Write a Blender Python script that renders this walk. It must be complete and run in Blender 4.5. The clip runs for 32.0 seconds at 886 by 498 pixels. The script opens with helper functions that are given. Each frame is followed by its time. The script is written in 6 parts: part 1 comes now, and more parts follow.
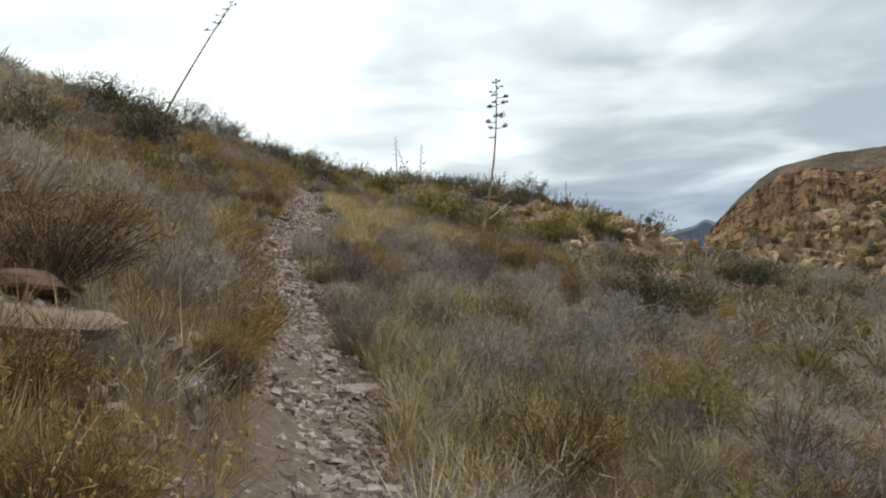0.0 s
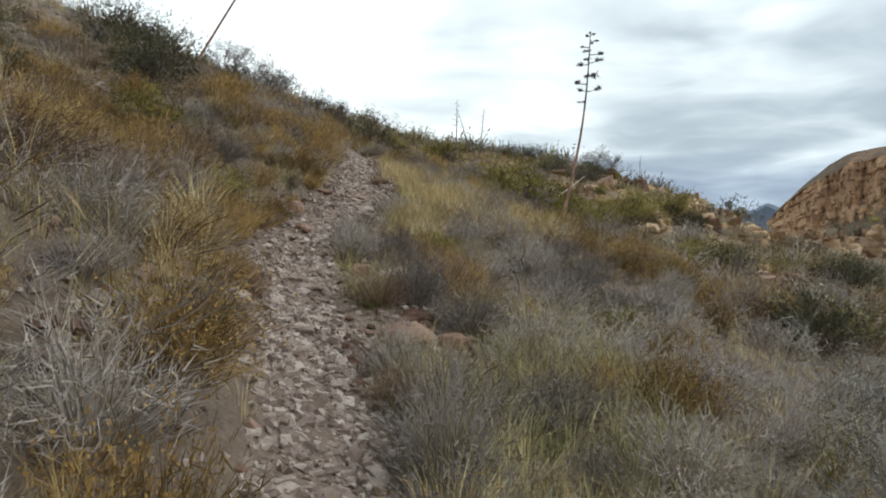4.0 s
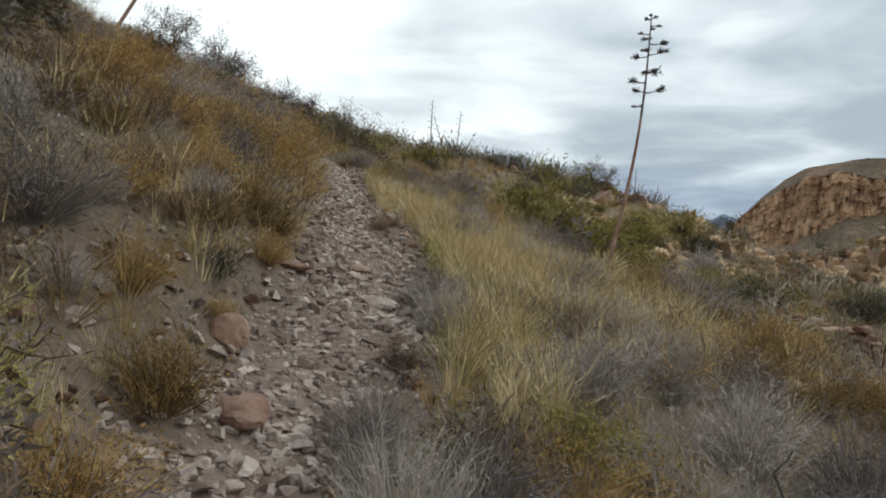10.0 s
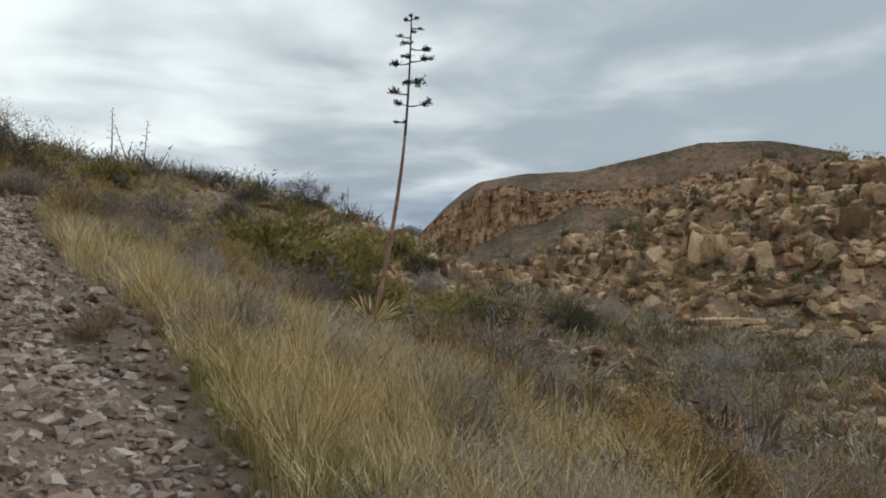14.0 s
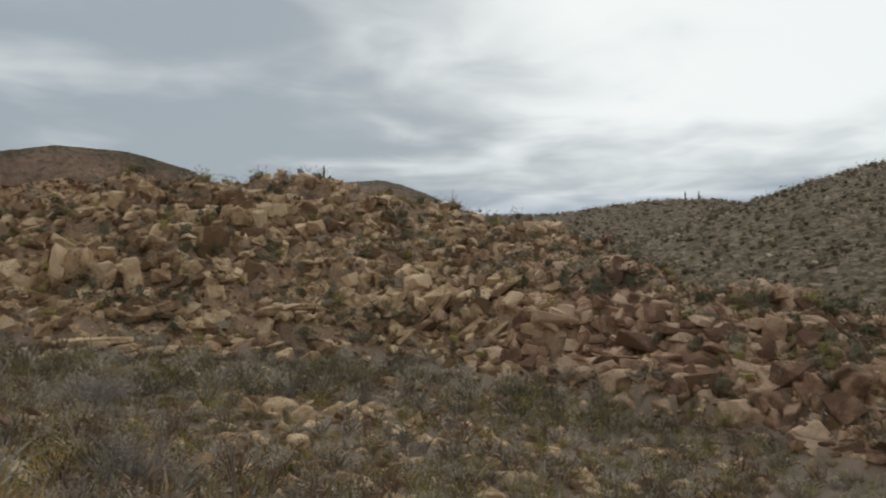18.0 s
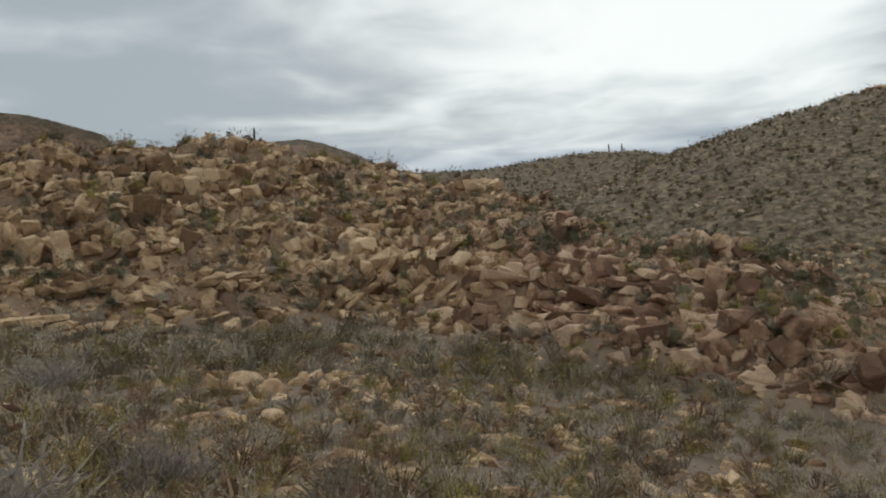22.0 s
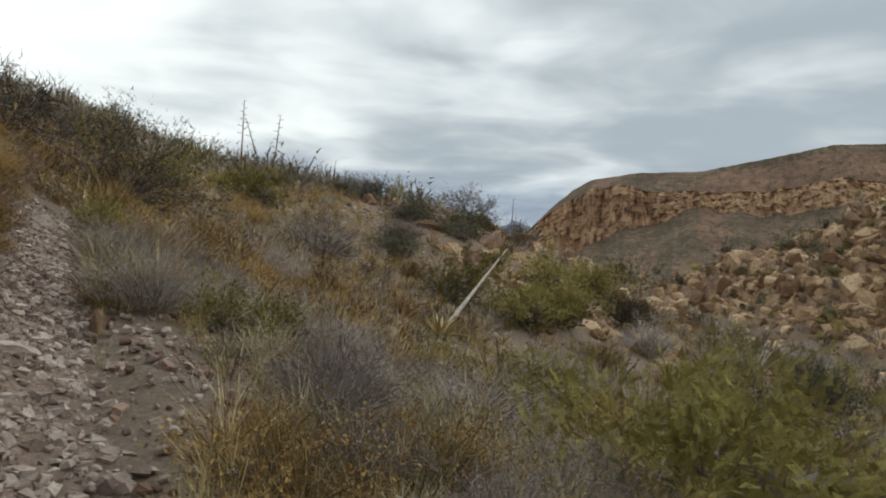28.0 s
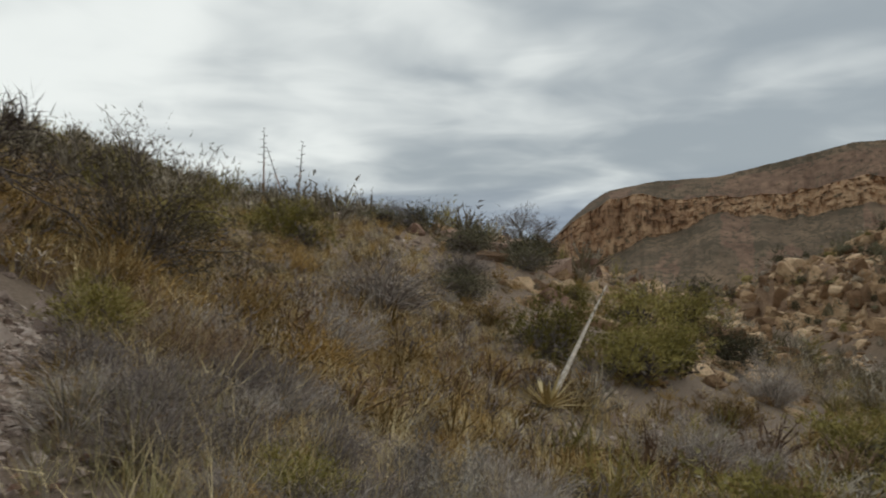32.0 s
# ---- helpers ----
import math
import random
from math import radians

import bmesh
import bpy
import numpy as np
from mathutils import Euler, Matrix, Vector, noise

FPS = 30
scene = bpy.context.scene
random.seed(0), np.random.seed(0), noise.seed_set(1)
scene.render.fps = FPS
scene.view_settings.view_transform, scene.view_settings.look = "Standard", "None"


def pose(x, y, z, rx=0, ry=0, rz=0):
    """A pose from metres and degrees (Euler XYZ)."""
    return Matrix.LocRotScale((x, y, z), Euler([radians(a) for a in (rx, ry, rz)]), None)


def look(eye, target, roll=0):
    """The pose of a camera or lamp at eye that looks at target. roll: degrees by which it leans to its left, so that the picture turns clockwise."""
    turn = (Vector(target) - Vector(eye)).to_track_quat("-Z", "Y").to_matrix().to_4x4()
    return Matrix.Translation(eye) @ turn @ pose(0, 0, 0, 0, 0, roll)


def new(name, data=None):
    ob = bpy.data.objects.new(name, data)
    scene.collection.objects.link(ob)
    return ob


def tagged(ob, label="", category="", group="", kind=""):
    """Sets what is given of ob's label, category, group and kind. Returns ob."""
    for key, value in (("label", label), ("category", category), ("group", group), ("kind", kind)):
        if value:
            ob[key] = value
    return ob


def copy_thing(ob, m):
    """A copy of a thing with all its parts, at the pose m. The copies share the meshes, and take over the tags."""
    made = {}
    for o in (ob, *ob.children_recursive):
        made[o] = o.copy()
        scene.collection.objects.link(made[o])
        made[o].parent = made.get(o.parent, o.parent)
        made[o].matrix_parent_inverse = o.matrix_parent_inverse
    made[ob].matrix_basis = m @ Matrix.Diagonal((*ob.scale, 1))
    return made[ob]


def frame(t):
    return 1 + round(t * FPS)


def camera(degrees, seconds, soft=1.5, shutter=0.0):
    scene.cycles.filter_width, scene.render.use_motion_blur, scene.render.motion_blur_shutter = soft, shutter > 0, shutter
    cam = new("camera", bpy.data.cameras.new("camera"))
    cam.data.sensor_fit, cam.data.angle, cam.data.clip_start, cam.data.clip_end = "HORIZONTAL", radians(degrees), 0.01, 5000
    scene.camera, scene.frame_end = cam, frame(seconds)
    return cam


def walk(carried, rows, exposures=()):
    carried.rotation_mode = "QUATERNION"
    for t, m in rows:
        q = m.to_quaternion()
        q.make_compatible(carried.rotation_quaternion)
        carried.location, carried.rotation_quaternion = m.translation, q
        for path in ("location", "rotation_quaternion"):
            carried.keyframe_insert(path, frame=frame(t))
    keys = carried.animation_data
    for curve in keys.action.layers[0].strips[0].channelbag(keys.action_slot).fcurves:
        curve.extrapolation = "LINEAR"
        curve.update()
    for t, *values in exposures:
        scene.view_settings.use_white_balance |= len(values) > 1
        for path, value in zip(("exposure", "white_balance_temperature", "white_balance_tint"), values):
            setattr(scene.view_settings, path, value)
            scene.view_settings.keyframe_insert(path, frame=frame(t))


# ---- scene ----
cam = camera(61.3, 32.0, soft=1.9, shutter=0.18)
METRES, EYE, TILT, LEAN, TURN = 27.0, 1.5, -5.0, 8.0, 0.0
ROWS = [
    (0.0, 0.0, 0.0, 0.0, -0.82, 7.8, -5.96),
    (0.5, -0.0044, 0.0221, 0.0041, 1.43, 5.18, -8.62),
    (1.0, -0.0089, 0.0414, 0.0072, 1.95, 7.77, -8.25),
    (1.5, -0.0101, 0.0613, 0.0106, -2.35, 5.68, -5.29),
    (2.0, -0.014, 0.081, 0.0149, -1.94, 3.34, -8.12),
    (2.5, -0.0162, 0.0971, 0.019, -1.93, 3.39, -3.6),
    (3.0, -0.0159, 0.1113, 0.0233, 3.33, 3.21, -5.33),
    (3.5, -0.0199, 0.1259, 0.0268, 2.06, 5.2, -9.29),
    (5.5, -0.036, 0.2009, 0.0442, 4.58, 3.27, -9.9),
    (6.0, -0.0419, 0.2174, 0.0482, -1.43, 5.46, -10.55),
    (6.5, -0.0436, 0.2356, 0.052, -0.54, 6.83, -10.77),
    (7.0, -0.0463, 0.2513, 0.0558, 1.87, 5.56, -8.8),
    (7.5, -0.0502, 0.2683, 0.0606, 3.36, 6.5, -8.29),
    (8.0, -0.0547, 0.2881, 0.0639, 5.35, 6.12, -11.12),
    (8.5, -0.0634, 0.3055, 0.0688, 0.74, 9.16, -7.95),
    (9.0, -0.0715, 0.3212, 0.0714, -0.35, 8.35, -5.42),
    (9.5, -0.078, 0.3376, 0.0766, -0.38, 6.74, -10.44),
    (10.0, -0.0815, 0.3542, 0.08, -0.48, 5.53, -11.06),
    (10.5, -0.0858, 0.3728, 0.0825, 5.41, 7.85, -9.79),
    (11.0, -0.0932, 0.3897, 0.0862, 9.43, 4.12, -9.41),
    (11.5, -0.1022, 0.4047, 0.0901, 9.33, 3.94, -9.27),
    (12.0, -0.1076, 0.4223, 0.0931, 3.16, 6.41, -9.86),
    (12.5, -0.1116, 0.4381, 0.0972, -2.42, 6.86, -8.04),
    (13.0, -0.1101, 0.4554, 0.1016, -8.09, 8.63, -7.45),
    (13.5, -0.1071, 0.4702, 0.107, -17.15, 8.99, -4.98),
    (14.0, -0.1059, 0.4846, 0.1123, -23.24, 9.93, -5.72),
    (14.5, -0.1043, 0.4995, 0.1167, -24.05, 11.87, -4.65),
    (15.0, -0.102, 0.5142, 0.123, -33.2, 12.67, -4.86),
    (15.5, -0.0998, 0.5275, 0.1275, -45.37, 13.03, -2.36),
    (17.5, -0.094, 0.5634, 0.1417, -62.56, 14.69, 0.22),
    (18.0, -0.0947, 0.5662, 0.1438, -69.45, 12.31, 1.97),
    (18.5, -0.0912, 0.5697, 0.1468, -76.78, 11.13, 3.42),
    (19.0, -0.0935, 0.5799, 0.1482, -80.87, 8.69, 3.23),
    (19.5, -0.0976, 0.5887, 0.1543, -80.41, 9.03, 4.94),
    (20.0, -0.0964, 0.5985, 0.1589, -79.89, 12.92, 5.48),
    (20.5, -0.1032, 0.6057, 0.1592, -80.46, 9.91, 6.91),
    (21.0, -0.1079, 0.617, 0.1596, -76.24, 10.25, 3.02),
    (21.5, -0.1088, 0.6306, 0.1617, -72.83, 9.64, 2.3),
    (22.0, -0.1096, 0.6383, 0.1651, -74.8, 8.68, 5.01),
    (22.5, -0.1111, 0.6491, 0.1695, -77.88, 8.5, 5.57),
    (23.0, -0.1075, 0.6662, 0.1732, -64.8, 11.45, 4.24),
    (23.5, -0.1111, 0.6802, 0.1739, -62.26, 13.64, 3.35),
    (24.0, -0.1214, 0.6972, 0.1767, -53.88, 8.84, 2.47),
    (24.5, -0.1244, 0.7157, 0.1797, -45.75, 8.34, 1.34),
    (25.0, -0.1292, 0.7309, 0.1828, -39.39, 10.6, 2.1),
    (25.5, -0.1326, 0.7463, 0.1882, -32.79, 12.16, -1.78),
    (26.0, -0.1372, 0.7619, 0.1932, -28.2, 9.07, -2.1),
    (26.5, -0.147, 0.7758, 0.1965, -25.26, 8.73, -4.3),
    (28.5, -0.1574, 0.8424, 0.2126, -12.88, 8.82, -8.19),
    (29.0, -0.1594, 0.8625, 0.2153, -11.64, 11.35, -5.99),
    (29.5, -0.1645, 0.885, 0.2213, -12.92, 7.73, -7.32),
    (30.0, -0.1694, 0.9053, 0.2284, -11.54, 9.67, -6.67),
    (30.5, -0.1771, 0.9235, 0.2328, -14.34, 9.25, -5.6),
    (31.0, -0.1796, 0.9491, 0.2402, -10.88, 11.96, -8.65),
    (31.5, -0.1835, 0.9724, 0.2453, -8.0, 9.74, -6.02),
    (32.0, -0.1839, 0.9977, 0.2484, -13.95, 9.75, -6.57),
]
walk(cam, [(t, pose(0, 0, EYE, TILT, LEAN, TURN) @ pose(METRES * x, METRES * y, METRES * z, 90 + pitch, roll, yaw)) for t, x, y, z, yaw, pitch, roll in ROWS],
     exposures=[(0, 0.35, 6350, 7), (3, 0.45, 6300, 8), (6, 0.42, 5900, 3), (7, 0.38, 5950, 4), (8, 0.27, 6150, 6), (9, 0.27, 6200, 7), (11, 0.27, 6250, 8), (12, 0.42, 6250, 8), (13, 0.38, 6300, 8), (14, 0.08, 6300, 8), (16, 0.0, 6450, 9), (19, -0.12, 6500, 10), (20, 0.0, 6550, 10), (22, 0.0, 6500, 9), (23, 0.15, 6450, 9), (24, 0.1, 6300, 7), (25, 0.22, 6250, 6), (27, 0.12, 6400, 8), (29, 0.2, 6550, 9), (30, 0.0, 6700, 10), (31, 0.05, 6600, 9), (32, -0.12, 6550, 9)])

# ---- world, sun ----
world = bpy.data.worlds.new("overcast_sky")
scene.world = world
world.use_nodes = True
wt = world.node_tree
wt.nodes.clear()


def wmath(op, a, b=None, clamp=False):
    n = wt.nodes.new("ShaderNodeMath")
    n.operation, n.use_clamp = op, clamp
    for i, v in enumerate((a, b)):
        if v is None:
            continue
        if isinstance(v, (int, float)):
            n.inputs[i].default_value = v
        else:
            wt.links.new(v, n.inputs[i])
    return n.outputs[0]


def wmix(fac, a, b):
    n = wt.nodes.new("ShaderNodeMix")
    n.data_type = "RGBA"
    for sock, v in ((n.inputs[0], fac), (n.inputs[6], a), (n.inputs[7], b)):
        if isinstance(v, (int, float)):
            sock.default_value = v
        elif isinstance(v, tuple):
            sock.default_value = (*v, 1)
        else:
            wt.links.new(v, sock)
    return n.outputs[2]


def wramp(fac, stops):
    n = wt.nodes.new("ShaderNodeMapRange")
    n.interpolation_type = "SMOOTHSTEP"
    wt.links.new(fac, n.inputs[0])
    for i, v in enumerate(stops):
        n.inputs[i + 1].default_value = v
    return n.outputs[0]


SUN_ELEV, SUN_TURN = radians(38), radians(75)
sky = wt.nodes.new("ShaderNodeTexSky")
sky.sky_type, sky.sun_disc, sky.sun_elevation, sky.sun_rotation = "NISHITA", False, SUN_ELEV, SUN_TURN
coord = wt.nodes.new("ShaderNodeTexCoord")
sep = wt.nodes.new("ShaderNodeSeparateXYZ")
wt.links.new(coord.outputs["Generated"], sep.inputs[0])
up = wmath("MAXIMUM", sep.outputs[2], 0.0)
lift = wmath("ADD", up, 0.10)
flat = wt.nodes.new("ShaderNodeCombineXYZ")
wt.links.new(wmath("DIVIDE", sep.outputs[0], lift), flat.inputs[0])
wt.links.new(wmath("DIVIDE", sep.outputs[1], lift), flat.inputs[1])


def wnoise(scale, detail, rough, shift, warp=0.0):
    n = wt.nodes.new("ShaderNodeTexNoise")
    n.inputs["Scale"].default_value, n.inputs["Detail"].default_value = scale, detail
    n.inputs["Roughness"].default_value, n.inputs["Distortion"].default_value = rough, warp
    m = wt.nodes.new("ShaderNodeMapping")
    m.inputs["Location"].default_value = shift
    wt.links.new(flat.outputs[0], m.inputs[0])
    wt.links.new(m.outputs[0], n.inputs["Vector"])
    return n.outputs["Fac"]


def lobe(az, el, size, gain):
    """A broad thin place in the cloud towards azimuth az (right of ahead) and elevation el."""
    d = Vector((math.sin(radians(az)) * math.cos(radians(el)), math.cos(radians(az)) * math.cos(radians(el)), math.sin(radians(el))))
    n = wt.nodes.new("ShaderNodeVectorMath")
    n.operation = "DOT_PRODUCT"
    n.inputs[1].default_value = d
    wt.links.new(coord.outputs["Generated"], n.inputs[0])
    return wmath("MULTIPLY", wramp(n.outputs["Value"], (math.cos(radians(size)), 1.0, 0.0, 1.0)), gain)


broad = wnoise(0.33, 3, 0.5, (2.3, 0.4, 0.0), 0.4)
fine = wnoise(1.25, 3, 0.45, (0.6, 3.1, 2.0), 0.5)
streak = wnoise(3.0, 3, 0.5, (5.2, 1.7, 4.0), 0.8)
cover = wmath("ADD", wmath("ADD", wmath("MULTIPLY", broad, 0.44), wmath("MULTIPLY", fine, 0.44)), wmath("MULTIPLY", streak, 0.12))
for thin in (lobe(-20, 24, 38, 0.08), lobe(94, 25, 20, 0.115), lobe(16, 3, 12, -0.09), lobe(42, 22, 28, -0.10), lobe(60, 17, 18, -0.06), lobe(113, 12, 16, -0.13), lobe(22, 12, 9, 0.05), lobe(18, 20, 10, -0.04)):
    cover = wmath("ADD", cover, thin)
bright = wramp(cover, (0.345, 0.64, 0.0, 1.0))
low = wramp(wmath("ADD", up, wmath("MULTIPLY", fine, 0.05)), (0.115, 0.185, 0.0, 1.0))
grey = wmix(low, (0.25, 0.30, 0.38), (0.37, 0.42, 0.455))
white = wmix(low, (0.46, 0.53, 0.61), (0.96, 1.0, 0.98))
clouds = wmix(bright, grey, white)
sky_dim = wt.nodes.new("ShaderNodeVectorMath")
sky_dim.operation = "SCALE"
sky_dim.inputs["Scale"].default_value = 0.10
wt.links.new(sky.outputs[0], sky_dim.inputs[0])
veil = wmix(0.94, sky_dim.outputs[0], clouds)
back = wt.nodes.new("ShaderNodeBackground")
back.inputs["Strength"].default_value = 1.0
wt.links.new(veil, back.inputs[0])
wout = wt.nodes.new("ShaderNodeOutputWorld")
wt.links.new(back.outputs[0], wout.inputs[0])

sun = new("sun", bpy.data.lights.new("sun", "SUN"))
sun.data.energy, sun.data.angle, sun.data.color = 0.8, radians(35), (1.0, 0.96, 0.9)
sun.matrix_world = look((60, 20, 60), (0, 0, 0))


# ---- materials ----
def material(name, shades, scale=3.0, rough=0.9, bump=0.0, bump_scale=40.0, tint=0.25, detail=6, wisp=0.0, relief=0.05):
    """Noise runs through the shades; a second, finer noise varies value; tint is the spread from piece to piece."""
    mat = bpy.data.materials.new(name)
    mat.use_nodes = True
    nt = mat.node_tree
    bsdf = nt.nodes["Principled BSDF"]
    bsdf.inputs["Roughness"].default_value = rough
    bsdf.inputs["Specular IOR Level"].default_value = 0.06 if wisp else 0.2
    geo = nt.nodes.new("ShaderNodeNewGeometry")
    info = nt.nodes.new("ShaderNodeObjectInfo")
    attr = nt.nodes.new("ShaderNodeAttribute")
    attr.attribute_name = "tint"

    def link(a, b):
        nt.links.new(a, b)

    def fnoise(sc, det=5.0, ro=0.6):
        n = nt.nodes.new("ShaderNodeTexNoise")
        n.inputs["Scale"].default_value, n.inputs["Detail"].default_value, n.inputs["Roughness"].default_value = sc, det, ro
        link(geo.outputs["Position"], n.inputs["Vector"])
        return n.outputs["Fac"]

    def calc(op, a, b):
        n = nt.nodes.new("ShaderNodeMath")
        n.operation = op
        for i, v in enumerate((a, b)):
            if isinstance(v, (int, float)):
                n.inputs[i].default_value = v
            else:
                link(v, n.inputs[i])
        return n.outputs[0]

    ramp = nt.nodes.new("ShaderNodeValToRGB")
    el = ramp.color_ramp.elements
    for i, c in enumerate(shades):
        e = el[i] if i < 2 else el.new(1.0)
        e.color = (*c, 1)
    n = len(shades)
    for i in range(n):
        el[i].position = 0.3 + 0.4 * i / max(1, n - 1)
        el[i].color = (*shades[i], 1)
    piece = calc("FRACT", calc("ADD", attr.outputs["Fac"], info.outputs["Random"]), 0)
    shift = calc("MULTIPLY", calc("SUBTRACT", piece, 0.5), tint * 1.6)
    fac = calc("ADD", fnoise(scale, detail), shift)
    link(fac, ramp.inputs[0])
    value = nt.nodes.new("ShaderNodeHueSaturation")
    link(ramp.outputs[0], value.inputs["Color"])
    grain = calc("ADD", calc("MULTIPLY", fnoise(scale * 9, 3), 0.7), 0.65)
    isl = calc("ADD", calc("MULTIPLY", geo.outputs["Random Per Island"], 0.3), 0.85)
    link(calc("MULTIPLY", grain, isl), value.inputs["Value"])
    col = value.outputs[0]
    link(col, bsdf.inputs["Base Color"])
    if bump:
        b = nt.nodes.new("ShaderNodeBump")
        b.inputs["Strength"].default_value = bump
        b.inputs["Distance"].default_value = relief
        link(fnoise(bump_scale, 8, 0.7), b.inputs["Height"])
        link(b.outputs[0], bsdf.inputs["Normal"])
    if wisp:
        # each blade stands for a wisp of fine twigs with gaps between them
        gap = calc("GREATER_THAN", fnoise(150, 2, 0.5), 0.5 + 0.2 * (0.5 - wisp))
        link(gap, bsdf.inputs["Alpha"])
    return mat


def ground_material():
    """Soil, trail dirt and rock outcrop, mixed by the masks that the terrain carries."""
    mat = bpy.data.materials.new("desert_ground")
    mat.use_nodes = True
    nt = mat.node_tree
    bsdf = nt.nodes["Principled BSDF"]
    bsdf.inputs["Roughness"].default_value = 0.95
    bsdf.inputs["Specular IOR Level"].default_value = 0.15
    geo = nt.nodes.new("ShaderNodeNewGeometry")

    def fnoise(sc, det=5.0, ro=0.6):
        n = nt.nodes.new("ShaderNodeTexNoise")
        n.inputs["Scale"].default_value, n.inputs["Detail"].default_value, n.inputs["Roughness"].default_value = sc, det, ro
        nt.links.new(geo.outputs["Position"], n.inputs["Vector"])
        return n.outputs["Fac"]

    def ramp(fac, *cols, tight=0.2):
        r = nt.nodes.new("ShaderNodeValToRGB")
        el = r.color_ramp.elements
        while len(el) < len(cols):
            el.new(0.5)
        for i, c in enumerate(cols):
            el[i].position = 0.5 - tight + 2 * tight * i / (len(cols) - 1)
        for i, c in enumerate(cols):
            el[i].color = (*c, 1)
        nt.links.new(fac, r.inputs[0])
        return r.outputs[0]

    def mix(fac, a, b):
        m = nt.nodes.new("ShaderNodeMix")
        m.data_type = "RGBA"
        nt.links.new(fac, m.inputs[0])
        nt.links.new(a, m.inputs[6])
        nt.links.new(b, m.inputs[7])
        return m.outputs[2]

    def mask(name):
        a = nt.nodes.new("ShaderNodeAttribute")
        a.attribute_name = name
        return a.outputs["Fac"]

    soil = mix(fnoise(0.7, 4), ramp(fnoise(26, 9, 0.8), (0.095, 0.07, 0.052), (0.225, 0.168, 0.128), (0.43, 0.35, 0.28)),
               ramp(fnoise(17, 9, 0.8), (0.10, 0.075, 0.055), (0.21, 0.162, 0.12), (0.38, 0.315, 0.245)))
    trail = ramp(fnoise(22, 8, 0.7), (0.145, 0.098, 0.074), (0.275, 0.20, 0.155), (0.43, 0.345, 0.28))
    rock = mix(fnoise(0.12, 5), ramp(fnoise(1.3, 9, 0.75), (0.09, 0.06, 0.04), (0.31, 0.21, 0.132), (0.54, 0.39, 0.25)),
               ramp(fnoise(1.6, 9, 0.75), (0.09, 0.056, 0.042), (0.30, 0.19, 0.128), (0.50, 0.35, 0.25)))
    far = ramp(fnoise(0.75, 6, 0.7), (0.068, 0.053, 0.036), (0.132, 0.103, 0.068), (0.26, 0.2, 0.132), tight=0.11)
    col = mix(mask("far"), soil, far)
    col = mix(mask("rocky"), col, rock)
    col = mix(mask("trail"), col, trail)
    nt.links.new(col, bsdf.inputs["Base Color"])
    b = nt.nodes.new("ShaderNodeBump")
    b.inputs["Strength"].default_value, b.inputs["Distance"].default_value = 0.7, 0.06
    nt.links.new(fnoise(18, 9, 0.75), b.inputs["Height"])
    nt.links.new(b.outputs[0], bsdf.inputs["Normal"])
    return mat


GROUND = ground_material()
STONE = material("trail_stone", [(0.20, 0.145, 0.118), (0.385, 0.302, 0.255), (0.54, 0.452, 0.388)], 5, 0.9, 0.5, 60, tint=0.3)
ROCK = material("tan_rock", [(0.20, 0.12, 0.067), (0.46, 0.302, 0.174), (0.66, 0.475, 0.30)], 0.7, 0.92, 1.0, 3.5, tint=0.4, relief=0.2)
PINKROCK = material("pink_rock", [(0.185, 0.105, 0.068), (0.43, 0.265, 0.17), (0.61, 0.43, 0.295)], 0.7, 0.92, 1.0, 3.5, tint=0.4, relief=0.2)
FARROCK = material("far_hill_rock", [(0.13, 0.096, 0.066), (0.265, 0.202, 0.14), (0.42, 0.325, 0.23)], 0.7, 0.92, tint=0.4)
REDROCK = material("red_rock", [(0.115, 0.064, 0.044), (0.25, 0.15, 0.108), (0.39, 0.27, 0.205)], 2.2, 0.92, 0.8, 14, tint=0.3)
FARGREY = material("dry_brush", [(0.19, 0.155, 0.115), (0.30, 0.25, 0.188), (0.41, 0.35, 0.268)], 1.2, 0.95, tint=0.5, wisp=0.55)
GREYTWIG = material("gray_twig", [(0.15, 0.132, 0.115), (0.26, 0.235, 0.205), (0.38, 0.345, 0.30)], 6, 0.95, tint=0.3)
GREYFINE = material("gray_fine_twig", [(0.20, 0.166, 0.147), (0.325, 0.276, 0.244), (0.455, 0.395, 0.345)], 1.7, 0.95, tint=0.5)
GOLDFINE = material("golden_fine_twig", [(0.175, 0.113, 0.042), (0.32, 0.205, 0.075), (0.46, 0.305, 0.12)], 1.7, 0.95, tint=0.5)
BROWNFINE = material("brown_fine_twig", [(0.13, 0.083, 0.055), (0.23, 0.15, 0.098), (0.33, 0.23, 0.15)], 1.7, 0.95, tint=0.4)
FARFINE = material("dry_fine_brush", [(0.20, 0.17, 0.13), (0.325, 0.28, 0.215), (0.44, 0.385, 0.30)], 1.2, 0.95, tint=0.5)
BLOOM = material("dry_bloom", [(0.25, 0.145, 0.045), (0.37, 0.225, 0.072), (0.47, 0.31, 0.115)], 3, 0.95, tint=0.3)
DRYGOLD = material("golden_dry_grass", [(0.26, 0.175, 0.075), (0.41, 0.29, 0.135), (0.53, 0.40, 0.205)], 1.3, 0.95, tint=0.35)
MEADOW = material("greenish_dry_grass", [(0.25, 0.215, 0.095), (0.38, 0.325, 0.155), (0.50, 0.43, 0.235)], 1.3, 0.95, tint=0.35)
OLIVE = material("olive_leaf", [(0.145, 0.125, 0.036), (0.235, 0.20, 0.06), (0.345, 0.29, 0.10)], 1.7, 0.9, tint=0.3, wisp=0.55)
